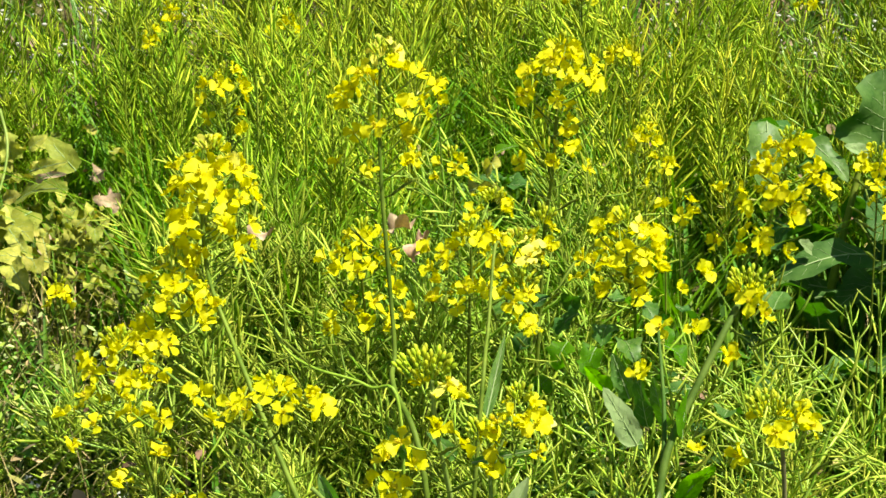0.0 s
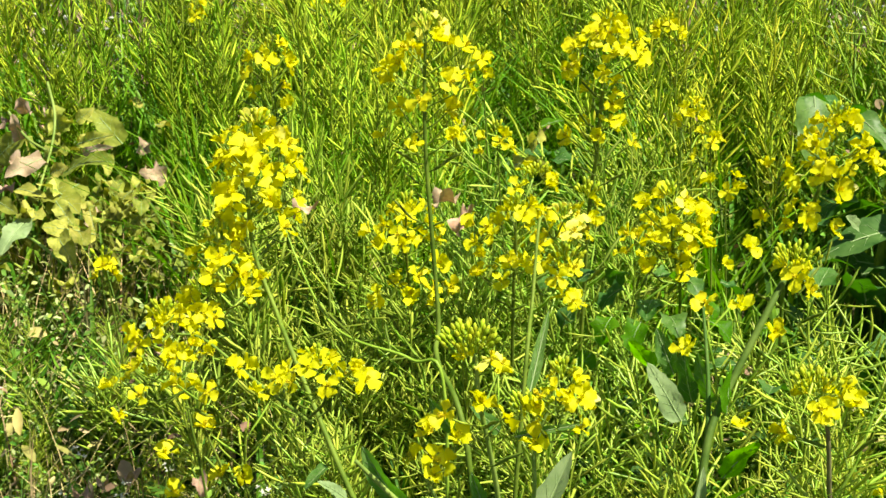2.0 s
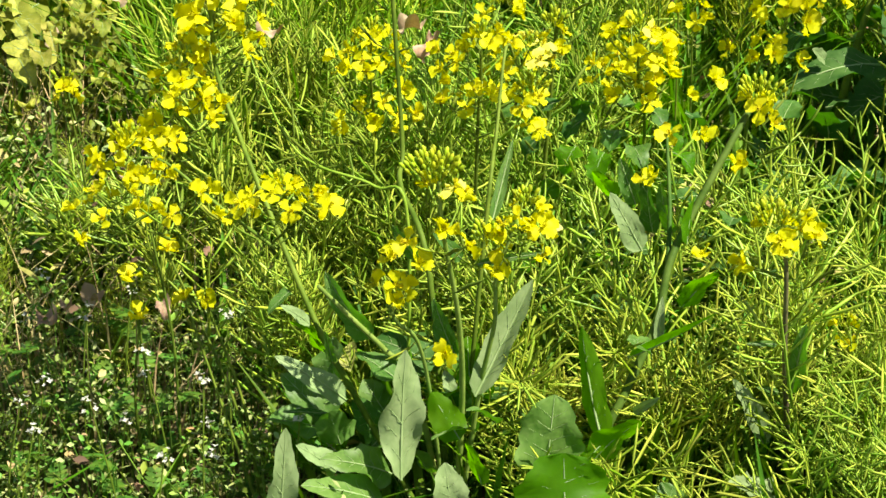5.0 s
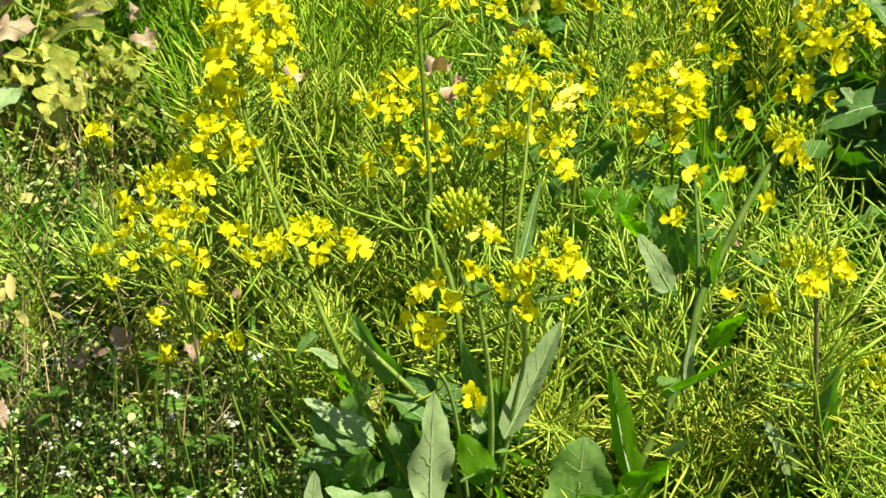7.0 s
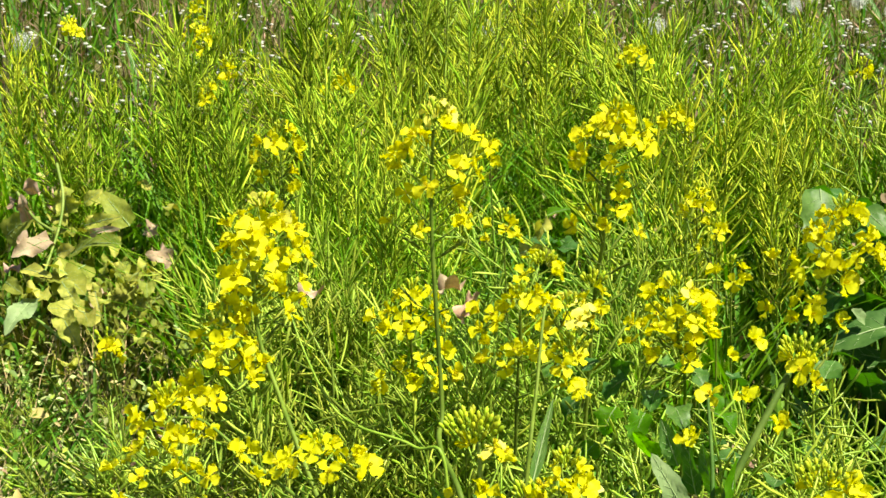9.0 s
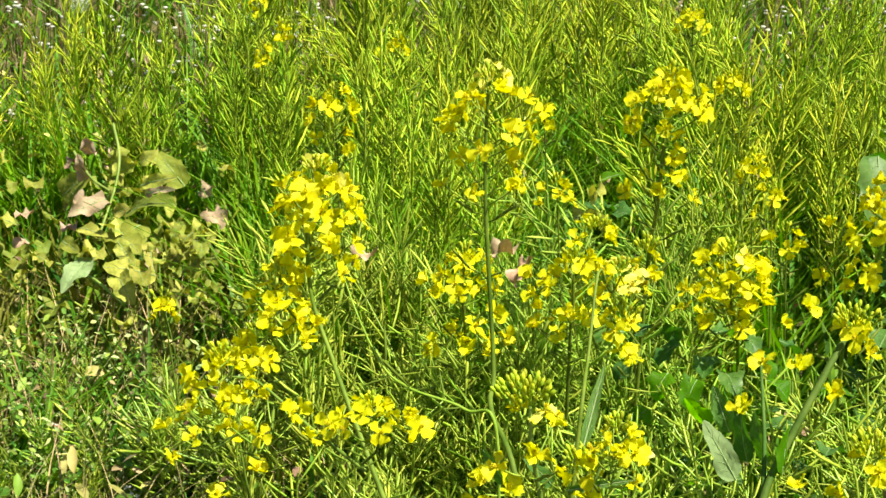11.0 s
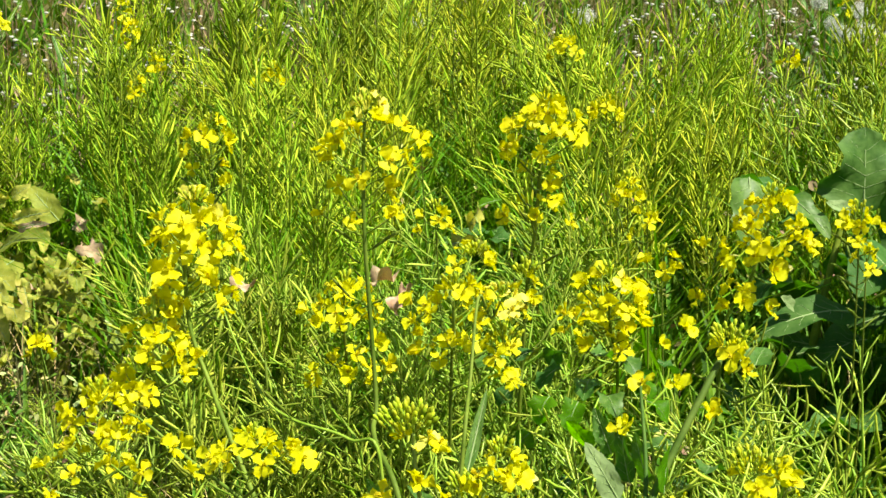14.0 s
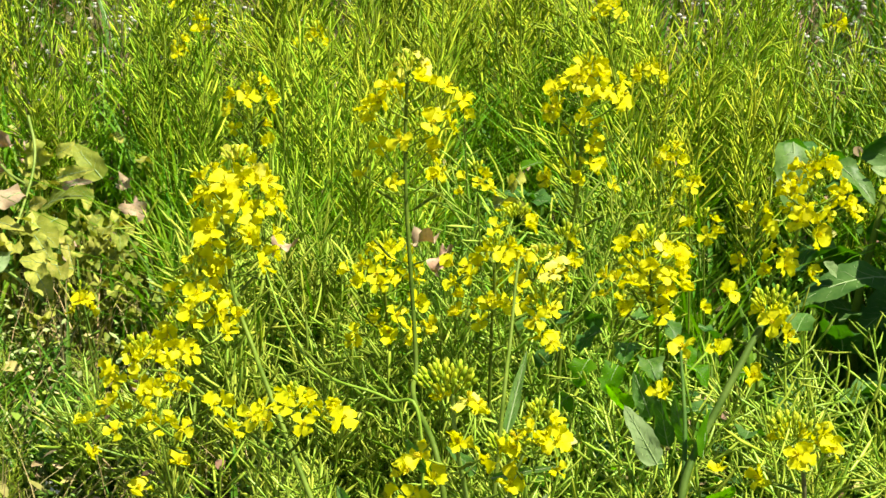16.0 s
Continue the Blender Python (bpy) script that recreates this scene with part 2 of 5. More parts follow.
# ---------------------------------------------------------------- seed pods
def pod_line(length, open_angle, rng, sides=4, rings=6, plump=1.0):
    """One pod on its thin foot, leaving +z by open_angle degrees and bending back towards it. In the x-z plane."""
    foot = length * rng.uniform(0.25, 0.38)
    a, b = radians(open_angle), radians(open_angle * rng.uniform(0.55, 0.95))
    c = b * rng.uniform(0.7, 1.15)
    p0 = np.zeros(3)
    p1 = p0 + foot * np.array((math.sin(a), 0, math.cos(a)))
    p2 = p1 + length * 0.5 * np.array((math.sin(b), 0, math.cos(b)))
    p3 = p2 + length * 0.5 * np.array((math.sin(c), 0, math.cos(c)))
    fat = (length * 0.038 + 0.0003) * plump
    if rings >= 6:
        pts = [p0, p1, p1 + (p2 - p1) * 0.18, p2, p2 + (p3 - p2) * 0.62, p2 + (p3 - p2) * 0.76, p3]
        rad = [0.0006, 0.0007, fat * 0.95, fat, fat * 0.9, fat * 0.35, 0.0003]
    else:
        pts = [p0, p1, p2, p3]
        rad = [0.0006, 0.001, fat * 1.05, 0.0004]
    return tube(pts, rad, sides)


def moved(v, m):
    m = np.array(m)
    return v @ m[:3, :3].T + m[:3, 3]


def pod_places(length, count, rng, start=0.35, spread=1.0):
    """Where pods leave a stalk: share of its length, turn, opening, pod length."""
    out = []
    for i in range(count):
        u = start + (1 - start) * (i + rng.uniform(0, 0.6)) / count
        out.append((min(u, 0.995), i * 2.4 + rng.uniform(-0.5, 0.5), rng.uniform(42, 92) * (1.12 - 0.35 * u) * spread,
                    rng.uniform(0.028, 0.047) * (1.05 - 0.35 * max(0, u - 0.8) / 0.2)))
    return out


def stalk_way(length, lean, rng):
    """The bent axis of a stalk: upright at its foot, leaning further to +x towards its tip."""
    p, out = np.zeros(3), []
    side = rng.uniform(-0.2, 0.2)
    for i in range(7):
        out.append(p.copy())
        a = radians(lean) * (0.25 + 0.9 * i / 6) + rng.gauss(0, 0.10)
        side += rng.gauss(0, 0.16)
        p = p + length / 6 * np.array((math.sin(a), side * math.sin(a), math.cos(a)))
    return np.array(out)


def along(way, u):
    k = u * (len(way) - 1)
    i = min(int(k), len(way) - 2)
    return way[i] + (way[i + 1] - way[i]) * (k - i), way[i + 1] - way[i]


def stalk_geo(rng, length, lean, count, sides, rings, plump=1.0, spread=1.0):
    g, way = Geo(), stalk_way(length, lean, rng)
    g.add(*tube(way, np.linspace(0.0024, 0.0009, len(way)), 4), 1)
    for u, spin, opening, size in pod_places(length, count, rng, spread=spread):
        at, ahead = along(way, u)
        v, q = pod_line(size, opening, rng, sides, rings, plump)
        g.add(moved(v, Matrix.Translation(at) @ turn_to(ahead) @ Matrix.Rotation(spin, 4, "Z")), q)
    return np.concatenate(g.v), np.concatenate(g.q), np.concatenate(g.m)


rng = random.Random(11)
near_kinds = [stalk_geo(rng, rng.uniform(0.30, 0.42), lean, 35, 3, 6, 0.84) for lean in (8, 16, 24, 32, 40, 50, 58, 66, 76)]
far_kinds = [stalk_geo(rng, rng.uniform(0.36, 0.46), lean, 42, 3, 4, 1.02, 0.76) for lean in (6, 14, 22, 30, 40, 52)]
side_kinds = [stalk_geo(rng, rng.uniform(0.36, 0.46), lean, 11, 3, 4, 1.7) for lean in (10, 24, 40)]
close_kinds = [stalk_geo(rng, rng.uniform(0.32, 0.42), lean, 35, 3, 6, 1.12, 0.9) for lean in (6, 12, 18, 26, 34, 44)]
low_kinds = [stalk_geo(rng, rng.uniform(0.26, 0.34), lean, 35, 3, 6, 0.84) for lean in (45, 64, 72, 80, 86)]


def lies_open(x, y):
    """Places where no podded stalks stand: the weedy corner, the broad-leaved plants, the flowering plants' feet."""
    if abs(x) > 1.15:
        return False
    if y < 1.21 + 0.04 * math.sin(x * 11) and x < 0.12:
        return True
    if x < -0.06 and y < min(1.47, 1.22 + 3.2 * (-0.06 - x)) + 0.04 * math.sin(x * 23):
        return True
    if ((x - 0.60) / 0.21) ** 2 + ((y - 1.80) / 0.30) ** 2 < 1:
        return True
    if x < -0.170 * y + 0.02 * math.sin(y * 17) and 1.84 + 0.03 * math.sin(x * 9) < y < 2.46 + 0.05 * math.sin(x * 7):
        return True
    if ((x - 0.165) / 0.12) ** 2 + ((y - 2.24) / 0.36) ** 2 < 1:
        return True
    if 0.11 < x < 0.27 and y < 1.14 + 0.6 * (x - 0.1):
        return True
    if abs(x - 0.355) < 0.035 and y < 1.25:
        return True
    if ((x - 0.25) / 0.15) ** 2 + ((y - 1.46) / 0.12) ** 2 < 1:
        return True
    return False


def field_edge(x):
    return 2.97 + 1.03 * math.exp(-((x - 0.1) / 0.33) ** 2) - 0.08 * max(0, x - 0.3) + 0.10 * math.sin(x * 13)


def field(name, kinds, y0, y1, gap, seed, label, x0=-9.0, tall=1.0, wide=0.0, inner=0.0, tuft=4, mat=None, x1=9.0):
    rng = random.Random(seed)
    g = Geo()
    y = y0
    while y < y1:
        half = wide or 0.40 * y + 0.15
        x = -half
        while x < half:
            px, py = x + rng.uniform(-gap, gap) * 0.6, y + rng.uniform(-gap, gap) * 0.6
            if x0 < px < x1 and abs(px) >= inner * py and not lies_open(px, py) and py < field_edge(px):
                wave = noise.noise(Vector((px * 1.6, py * 1.6, 2.0)))
                tuft_turn = 2.9 + 1.4 * wave + rng.gauss(0, 1.0)
                tuft_size = (0.60 + 0.40 * min(1, max(0, (py - 1.15) / 0.8))) * rng.uniform(0.72, 1.18) * tall
                if px < -0.155 * py and py < 1.95:
                    tuft_size *= 0.50 if px < -0.19 * py else 0.74
                calm = (px < -0.03 * py and 1.5 < py < 2.6) or (-0.14 < px < 0.22 and 1.2 < py < 1.6)     # stalks that stand straight
                for k in range(tuft):
                    sx, sy = px + rng.gauss(0, 0.014), py + rng.gauss(0, 0.014)
                    kind = kinds[min(len(kinds) - 1, int(len(kinds) * abs(rng.gauss(0.25, 0.33)) * (0.35 if calm else 1.0)))]
                    m = Matrix.Translation((sx, sy, ground_height(sx, sy) - 0.01)) @ Matrix.Rotation(tuft_turn + rng.gauss(0, 0.75), 4, "Z") @ \
                        Matrix.Scale(tuft_size * rng.uniform(0.82, 1.12), 4)
                    g.add(moved(kind[0], m), kind[1], 0)
                    g.m[-1] = kind[2]
            x += gap * rng.uniform(0.8, 1.2)
        y += gap
    return tagged(new(name, g.mesh(name, mat or POD_FIELD, STALK)), label, "seed pods", kind="stuff")


field("ripening_rapeseed", near_kinds, 1.12, 1.95, 0.110, 3, "dense tangle of yellow-green ripening rapeseed stalks with slender pods", tuft=6)
field("ripening_rapeseed", close_kinds, 1.17, 1.70, 0.096, 13, "close-set yellow-green rapeseed pods behind the flowering plants", -0.32, tall=1.02, tuft=5, x1=0.24)
field("ripening_rapeseed", low_kinds, 1.02, 1.42, 0.076, 7, "lodged rapeseed stalks with pods lying low over the soil", 0.08, 1.25)
field("ripening_rapeseed", far_kinds, 1.95, 4.0, 0.148, 4, "thick stand of yellow-green rapeseed pods farther up the field", tuft=6, mat=POD_RIPE)


field("ripening_rapeseed", side_kinds, 0.9, 4.4, 0.205, 8, "more podded rapeseed to either side of the field", wide=4.6, inner=0.44, tuft=3, mat=POD_RIPE)


# ---------------------------------------------------------------- low greenery under the pods
def blades(name, places, mat, label, height, width, seed, category):
    rng = random.Random(seed)
    g = Geo()
    for x, y in places:
        h, a, lean = height * rng.uniform(0.5, 1.2), rng.uniform(0, 6.3), rng.uniform(0.1, 0.9)
        w = width * rng.uniform(0.6, 1.2)
        z = ground_height(x, y)
        side = np.array((-math.sin(a), math.cos(a), 0)) * w
        ahead = np.array((math.cos(a), math.sin(a), 0))
        rows = []
        for u in (0, 0.35, 0.7, 1.0):
            c = np.array((x, y, z)) + ahead * lean * h * u * u + np.array((0, 0, h * u * (1 - 0.25 * lean * u)))
            k = (1 - u ** 2.2) * 0.95 + 0.05
            rows.append([c - side * k, c + np.array((0, 0, -0.2 * w)), c + side * k])
        g.add(*sheet(rows))
    return tagged(new(name, g.mesh(name, mat)), label, category, kind="stuff")


rng = random.Random(21)
spots = []
while len(spots) < 7000:
    y = rng.uniform(1.15, 3.6)
    x = rng.uniform(-0.42 * y - 0.1, 0.42 * y + 0.1)
    if not (x < -0.08 and y < 1.62) and not (x < -0.13 * y and 1.8 < y < 2.6 and rng.random() < 0.75):
        spots.append((x, y))
while len(spots) < 13000:
    spots.append((rng.uniform(-4, 4), rng.uniform(-3, 5)) if len(spots) % 2 else (rng.uniform(-2, 2), rng.uniform(-1.5, 1.1)))
spots = [s for s in spots if math.hypot(*s) > 0.25]
blades("low_grass", spots, GRASS, "low green leaves and grass under the pods", 0.18, 0.005, 5, "grass")
rng = random.Random(24)
spots = []
while len(spots) < 3200:
    y = rng.uniform(1.85, 3.0)
    x = rng.uniform(-0.42 * y - 0.1, 0.42 * y + 0.1)
    if not lies_open(x, y) and noise.noise(Vector((x * 3, y * 3, 9))) > -0.15:
        spots.append((x, y))
blades("tall_grass", spots, TALL_GRASS, "fresh green grass blades standing between the pods", 0.34, 0.0034, 25, "grass")
rng = random.Random(26)
blades("withered_weeds", [(-rng.uniform(0.13, 0.42) * y, y) for y in (rng.uniform(1.95, 2.6) for _ in range(560))], WITHERED,
       "withered olive-brown weed stems round the yellowing plant", 0.17, 0.0035, 27, "weeds")
rng = random.Random(22)
blades("straw_litter", [(rng.uniform(-1.2, 1.2), rng.uniform(0.9, 3.8)) for _ in range(1800)], STRAW,
       "dry straw and dead stalks lying on the soil", 0.06, 0.0022, 6, "straw")
rng = random.Random(23)
blades("dry_stalks", [(rng.uniform(-0.42 * y - 0.05, -0.12 - 0.1 * (y - 1.2)), y) for y in (rng.uniform(1.3, 2.1) for _ in range(560))], STRAW,
       "thin dry standing stalks and dead grass between green weeds", 0.19, 0.0015, 7, "straw")


# ---------------------------------------------------------------- leaves
def leaf_mesh(name, length, width, bend, fold, wave, rng, mat, rows=15, lobes=0.0, tip=0.5, blunt=0.75):
    """A broad leaf from its foot along +y, with a folded middle, wavy rim and a bent tip. Face up +z."""
    cols = 9
    pts, mid = [], []
    phase = rng.uniform(0, 6)
    y = z = 0.0
    for i in range(rows):
        u = i / (rows - 1)
        a = radians(bend) * u
        if i:
            y += length / (rows - 1) * math.cos(a)
            z -= length / (rows - 1) * math.sin(a)
        half = width / 2 * (math.sin(math.pi * min(1, u ** tip)) ** blunt * (1 - 0.15 * u) + 0.03)
        half *= 1 + lobes * math.sin(u * 24 + phase)
        row = []
        for j in range(cols):
            s = j / (cols - 1) * 2 - 1
            h = half * (1 + 0.06 * math.sin(u * 31 + phase + (2 if s > 0 else 0)) + 0.08 * math.sin(u * 11 + phase * 2 + (3 if s > 0 else 0)))
            lift = fold * abs(s) * half + wave * abs(s) ** 1.6 * half * math.sin(u * 9 + phase + (1.7 if s > 0 else 0))
            lift += half * (0.05 * math.sin(s * 8 + u * 14 + phase) + 0.04 * math.sin(s * 13 - u * 23 + phase * 3))
            row.append((s * h * math.cos(fold * 0.5), y + lift * math.sin(a), z + lift * math.cos(a)))
        pts.append(row)
        mid.append((0, y, z))
    mid = np.array(mid)
    me = Geo().add(*sheet(pts)).mesh(name, mat)
    rib = Geo().add(*tube(mid + np.array((0, 0, 0.0004)), np.linspace(length * 0.014, length * 0.0025, rows), 4))
    grid = np.array(pts)
    for i in range(2, rows - 3, 2):
        for way in ((3, 2, 1), (5, 6, 7)):
            line = [grid[i][4]]
            for step, j in zip((0.75, 1.4, 1.95), way):
                k = int(i + step)
                line.append(grid[k][j] * (1 - (i + step - k)) + grid[k + 1][j] * (i + step - k))
            rib.add(*tube(np.array(line) + np.array((0, 0, 0.0003)), np.linspace(length * 0.0034, length * 0.0010, 4), 3))
    return me, rib.mesh(name + "_vein", VEIN)


def leaf(parent, at, heading, pitch, length, width, mat, seed, bend=35, fold=0.25, wave=0.15, roll=0, lobes=0.0, label="", tip=0.5, blunt=0.6, name="leaf"):
    """A leaf part. heading: degrees from +x; pitch: degrees up from level; at: in the parent's own space."""
    me, rib = leaf_mesh("leaf", length, width, bend, fold, wave, random.Random(seed), mat, rows=9 if length < 0.05 else 15, lobes=lobes, tip=tip, blunt=blunt)
    m = Matrix.Translation(at) @ Matrix.Rotation(radians(heading - 90), 4, "Z") @ Matrix.Rotation(radians(pitch), 4, "X") @ Matrix.Rotation(radians(roll), 4, "Y")
    ob = part(name, me, parent, m, label)
    part("vein", rib, ob)
    return ob


def leaf_between(parent, base, tip, width, mat, seed, face=(0, -0.8, 0.6), bend=20, fold=0.25, wave=0.2, lobes=0.0, label="", tip_at=0.6, blunt=0.55, name="leaf"):
    """A leaf part from base to tip (in the parent's space), its upper side turned towards face."""
    base, tip = Vector(base), Vector(tip)
    y = (tip - base).normalized()
    z = Vector(face)
    z = (z - z.dot(y) * y).normalized()
    x = y.cross(z)
    half = radians(bend) / 2
    length = (tip - base).length / (math.sin(half) / half if abs(half) > 1e-3 else 1)
    me, rib = leaf_mesh("leaf", length, width, bend, fold, wave, random.Random(seed), mat, lobes=lobes, tip=tip_at, blunt=blunt)
    turn = Matrix((x, y, z)).transposed().to_4x4()
    ob = part(name, me, parent, Matrix.Translation(base) @ turn @ Matrix.Rotation(half, 4, "X"), label)
    part("vein", rib, ob)
    return ob


# ---------------------------------------------------------------- flowers
def petal_mesh(rng, mat):
    length, width = 0.0131, 0.0128 * rng.uniform(0.85, 1.15)
    rows = []
    twist = rng.uniform(-0.4, 0.4)
    for u in (0, 0.22, 0.45, 0.7, 0.9, 1.0):
        half = width / 2 * (0.14 + 0.86 * max(0, math.sin(min(1, u * 0.95 + 0.08) * math.pi * 0.62)) ** 2.2) * (1 if u < 0.85 else 0.86 - 2.6 * (u - 0.9))
        row = []
        for s in (-1, -0.45, 0.45, 1):
            dip = 0.0030 * u * u * rng.uniform(-0.2, 1.6) - 0.0014 * s * s * u + twist * s * half * u + rng.uniform(-0.0014, 0.0014) * u
            row.append((s * half * rng.uniform(0.78, 1.12), length * u * (1 - 0.08 * abs(s)) + rng.uniform(-0.0011, 0.0011) * u, -dip))
        rows.append(row)
    return Geo().add(*sheet(rows)).mesh("petal", mat)


def heart_mesh(rng):
    """The flower's middle: six stamens, pistil and sepals."""
    g = Geo()
    for k in range(6):
        a = k * math.pi / 3 + rng.uniform(-0.2, 0.2)
        d = np.array((math.cos(a), math.sin(a), 0))
        g.add(*tube([(0, 0, 0), d * 0.0012 + (0, 0, 0.004), d * 0.0016 + (0, 0, 0.0062), d * 0.0016 + (0, 0, 0.0075)], [0.0003, 0.0003, 0.0007, 0.0002], 3))
    g.add(*tube([(0, 0, -0.001), (0, 0, 0.004), (0, 0, 0.0075)], [0.0008, 0.0007, 0.0006], 5))
    for k in range(4):
        a = k * math.pi / 2 + 0.78
        d = np.array((math.cos(a), math.sin(a), 0))
        g.add(*tube([(0, 0, -0.001), d * 0.002 + (0, 0, 0.0012), d * 0.0042 + (0, 0, 0.002)], [0.0006, 0.0009, 0.0003], 3))
    return g.mesh("flower_heart", SEPAL)


rng = random.Random(31)
PETALS = [petal_mesh(rng, PETAL) for _ in range(14)]
PALE = [petal_mesh(rng, PALE_PETAL) for _ in range(3)]
HEARTS = [heart_mesh(rng) for _ in range(4)]


def flower(parent, at, facing, rng, size=1.0, opening=None, pale=False):
    """One four-petalled flower, at in the parent's space."""
    m = Matrix.Translation(at) @ turn_to(facing, rng.uniform(0, 6)) @ Matrix.Scale(size, 4)
    ob = part("flower", rng.choice(HEARTS), parent, m)
    lift = rng.choice((8, 16, 24, 34, 46, 58)) if opening is None else opening
    for k in range(4):
        turn = Matrix.Rotation(k * math.pi / 2 + rng.uniform(-0.14, 0.14), 4, "Z") @ Matrix.Translation((0, 0.0008, 0.001)) @ \
            Matrix.Rotation(radians(lift + rng.uniform(-26, 26)), 4, "X") @ Matrix.Rotation(rng.uniform(-0.6, 0.6), 4, "Y") @ \
            Matrix.Scale(rng.uniform(0.78, 1.1), 4)
        part("petal", rng.choice(PALE if pale else PETALS), ob, turn)
    return ob


def young_pod_meshes(rng):
    out = []
    for size in (0.016, 0.022, 0.028, 0.034):
        out.append(Geo().add(*pod_line(size, 70, rng, 5, 6)).mesh("young_pod", STEM))
    return out


YOUNG = young_pod_meshes(random.Random(33))


def spike(parent, foot, top, width, count, rng, buds=14, size=1.0, pale=0, pods=5, bud_size=1.0):
    """A flower head: flowers in a loose dome round the axis foot-top (in the parent's space), buds at the tip, young pods below."""
    foot, top = np.asarray(foot, float), np.asarray(top, float)
    axis = top - foot
    length = np.linalg.norm(axis)
    axis /= length
    count = round(count * 1.30)
    for i in range(count):
        u = 1 - (i + rng.uniform(0, 0.8)) / count
        a = i * 2.4 + rng.uniform(-0.5, 0.5)
        out = np.array((math.cos(a), math.sin(a), 0.0))
        r = width / 2 * (0.30 + 0.70 * min(1, (1 - u) * 2.2)) * rng.uniform(0.65, 1.1)
        at = foot + axis * length * u + out * r + np.array((0, 0, rng.uniform(-0.006, 0.006)))
        start = foot + axis * max(-0.03, length * u - 0.6 * r - 0.004)
        facing = out * rng.uniform(0.4, 1.0) + np.array((rng.uniform(-0.4, 0.4), rng.uniform(-0.4, 0.4), rng.uniform(0.1, 1.0)))
        way = curve([start, start * 0.45 + at * 0.55 + np.array((0, 0, -0.002)), at - facing * 0.001], 2)
        part("flower_stalk", Geo().add(*tube(way, [0.0008] * 4 + [0.0007], 4)).mesh("flower_stalk", STALK), parent)
        flower(parent, at, facing, rng, size * (1.0 if i < pale else rng.uniform(0.78, 1.08)), pale=i < pale)
    if buds:
        for i in range(buds):
            a, d = i * 2.4, math.sqrt(i / buds)
            k = 0.0105 * bud_size * rng.uniform(0.85, 1.15)
            at = top + axis * 0.006 + np.array((math.cos(a) * d * k * 1.25, math.sin(a) * d * k * 1.25, k * (1 - d * d) * 0.5))
            up = np.array((math.cos(a) * d, math.sin(a) * d, 1.1))
            up /= np.linalg.norm(up)
            m = Matrix.Translation(at - up * 0.008) @ turn_to(up) @ Matrix.Scale(0.95 * bud_size ** 0.15 * rng.uniform(0.7, 1.2), 4)
            part("bud", rng.choice(BUDS), parent, m)
    for i in range(pods):
        at = foot - axis * (0.012 + 0.011 * i + rng.uniform(0, 0.005))
        part("young_pod", rng.choice(YOUNG), parent, Matrix.Translation(at) @ turn_to(axis, i * 2.4 + rng.uniform(-0.4, 0.4)))


def bud_mesh(rng):
    b = 0.006 * rng.uniform(0.85, 1.15)
    z = 0.007
    return Geo().add(*tube([(0, 0, 0), (0, 0, z), (0, 0, z + b * 0.3), (0, 0, z + b * 0.75), (0, 0, z + b)],
                           [0.0005, 0.0007, b * 0.28, b * 0.26, 0.0003], 6)).mesh("bud", BUD)


BUDS = [bud_mesh(random.Random(35 + k)) for k in range(4)]


class Flowering:
    """A flowering rapeseed plant: stems, heads and leaves given in world places."""

    def __init__(self, x, y, label, seed, lean=0.012):
        self.base = Vector((x, y, ground_height(x, y)))
        self.thing = thing("flowering_rapeseed", *self.base, label, "flowering plant", "flowering rapeseed plants")
        self.rng = random.Random(seed)
        self.lean = lean

    def own(self, p):
        """World place to own place; the plant leans with the breeze, more so towards its top."""
        p = np.array(p, float)
        p[0] += self.lean * (max(0.0, p[2]) / 0.5) ** 1.3
        return p - np.array(self.base)

    def stem(self, points, thick, thin, mat=None, name="stem"):
        way = curve([self.own(p) for p in points], 8)
        self.way = way
        part(name, Geo().add(*tube(way, np.linspace(thick, thin, len(way)) * 0.72, 8)).mesh(name, mat or STEM), self.thing)

    def foot(self):
        return tuple(self.base - Vector((0, 0, 0.01)))

    def head(self, foot, top, width, count, **more):
        spike(self.thing, self.own(foot), self.own(top), width, count, self.rng, **more)

    def pod(self, u, k):
        at, ahead = along(self.way, u)
        part("young_pod", YOUNG[k % 4], self.thing, Matrix.Translation(at) @ turn_to(ahead, k * 2.4))

    def single(self, at, facing, **more):
        flower(self.thing, self.own(at), facing, self.rng, **more)

    def blade(self, base, tip, width, mat, seed, **more):
        return leaf_between(self.thing, self.own(base), self.own(tip), width, mat, seed, **more)

    def leaf(self, at, heading, pitch, length, width, mat, seed, **more):
        return leaf(self.thing, self.own(at), heading, pitch, length, width, mat, seed, **more)


# ---------------------------------------------------------------- the flowering plants
# the many-stemmed plant in front, with the tallest head
P = Flowering(0.045, 1.19, "many-stemmed flowering rapeseed with bluish-green leaves and yellow flower heads", 41)
P.stem([P.foot(), (0.018, 1.240, 0.279), (-0.009, 1.320, 0.330), (-0.008, 1.360, 0.353), (-0.021, 1.390, 0.492), (-0.024, 1.400, 0.554), (-0.024, 1.400, 0.605)], 0.0042, 0.0022)
P.head((-0.022, 1.400, 0.560), (-0.022, 1.400, 0.617), 0.092, 13, buds=10, pale=2, pods=0, size=1.08)
P.head((-0.024, 1.400, 0.516), (-0.024, 1.400, 0.543), 0.090, 5, buds=0, pods=8)
P.single((-0.032, 1.390, 0.513), (-0.3, -0.5, 0.8), opening=25, size=0.8)
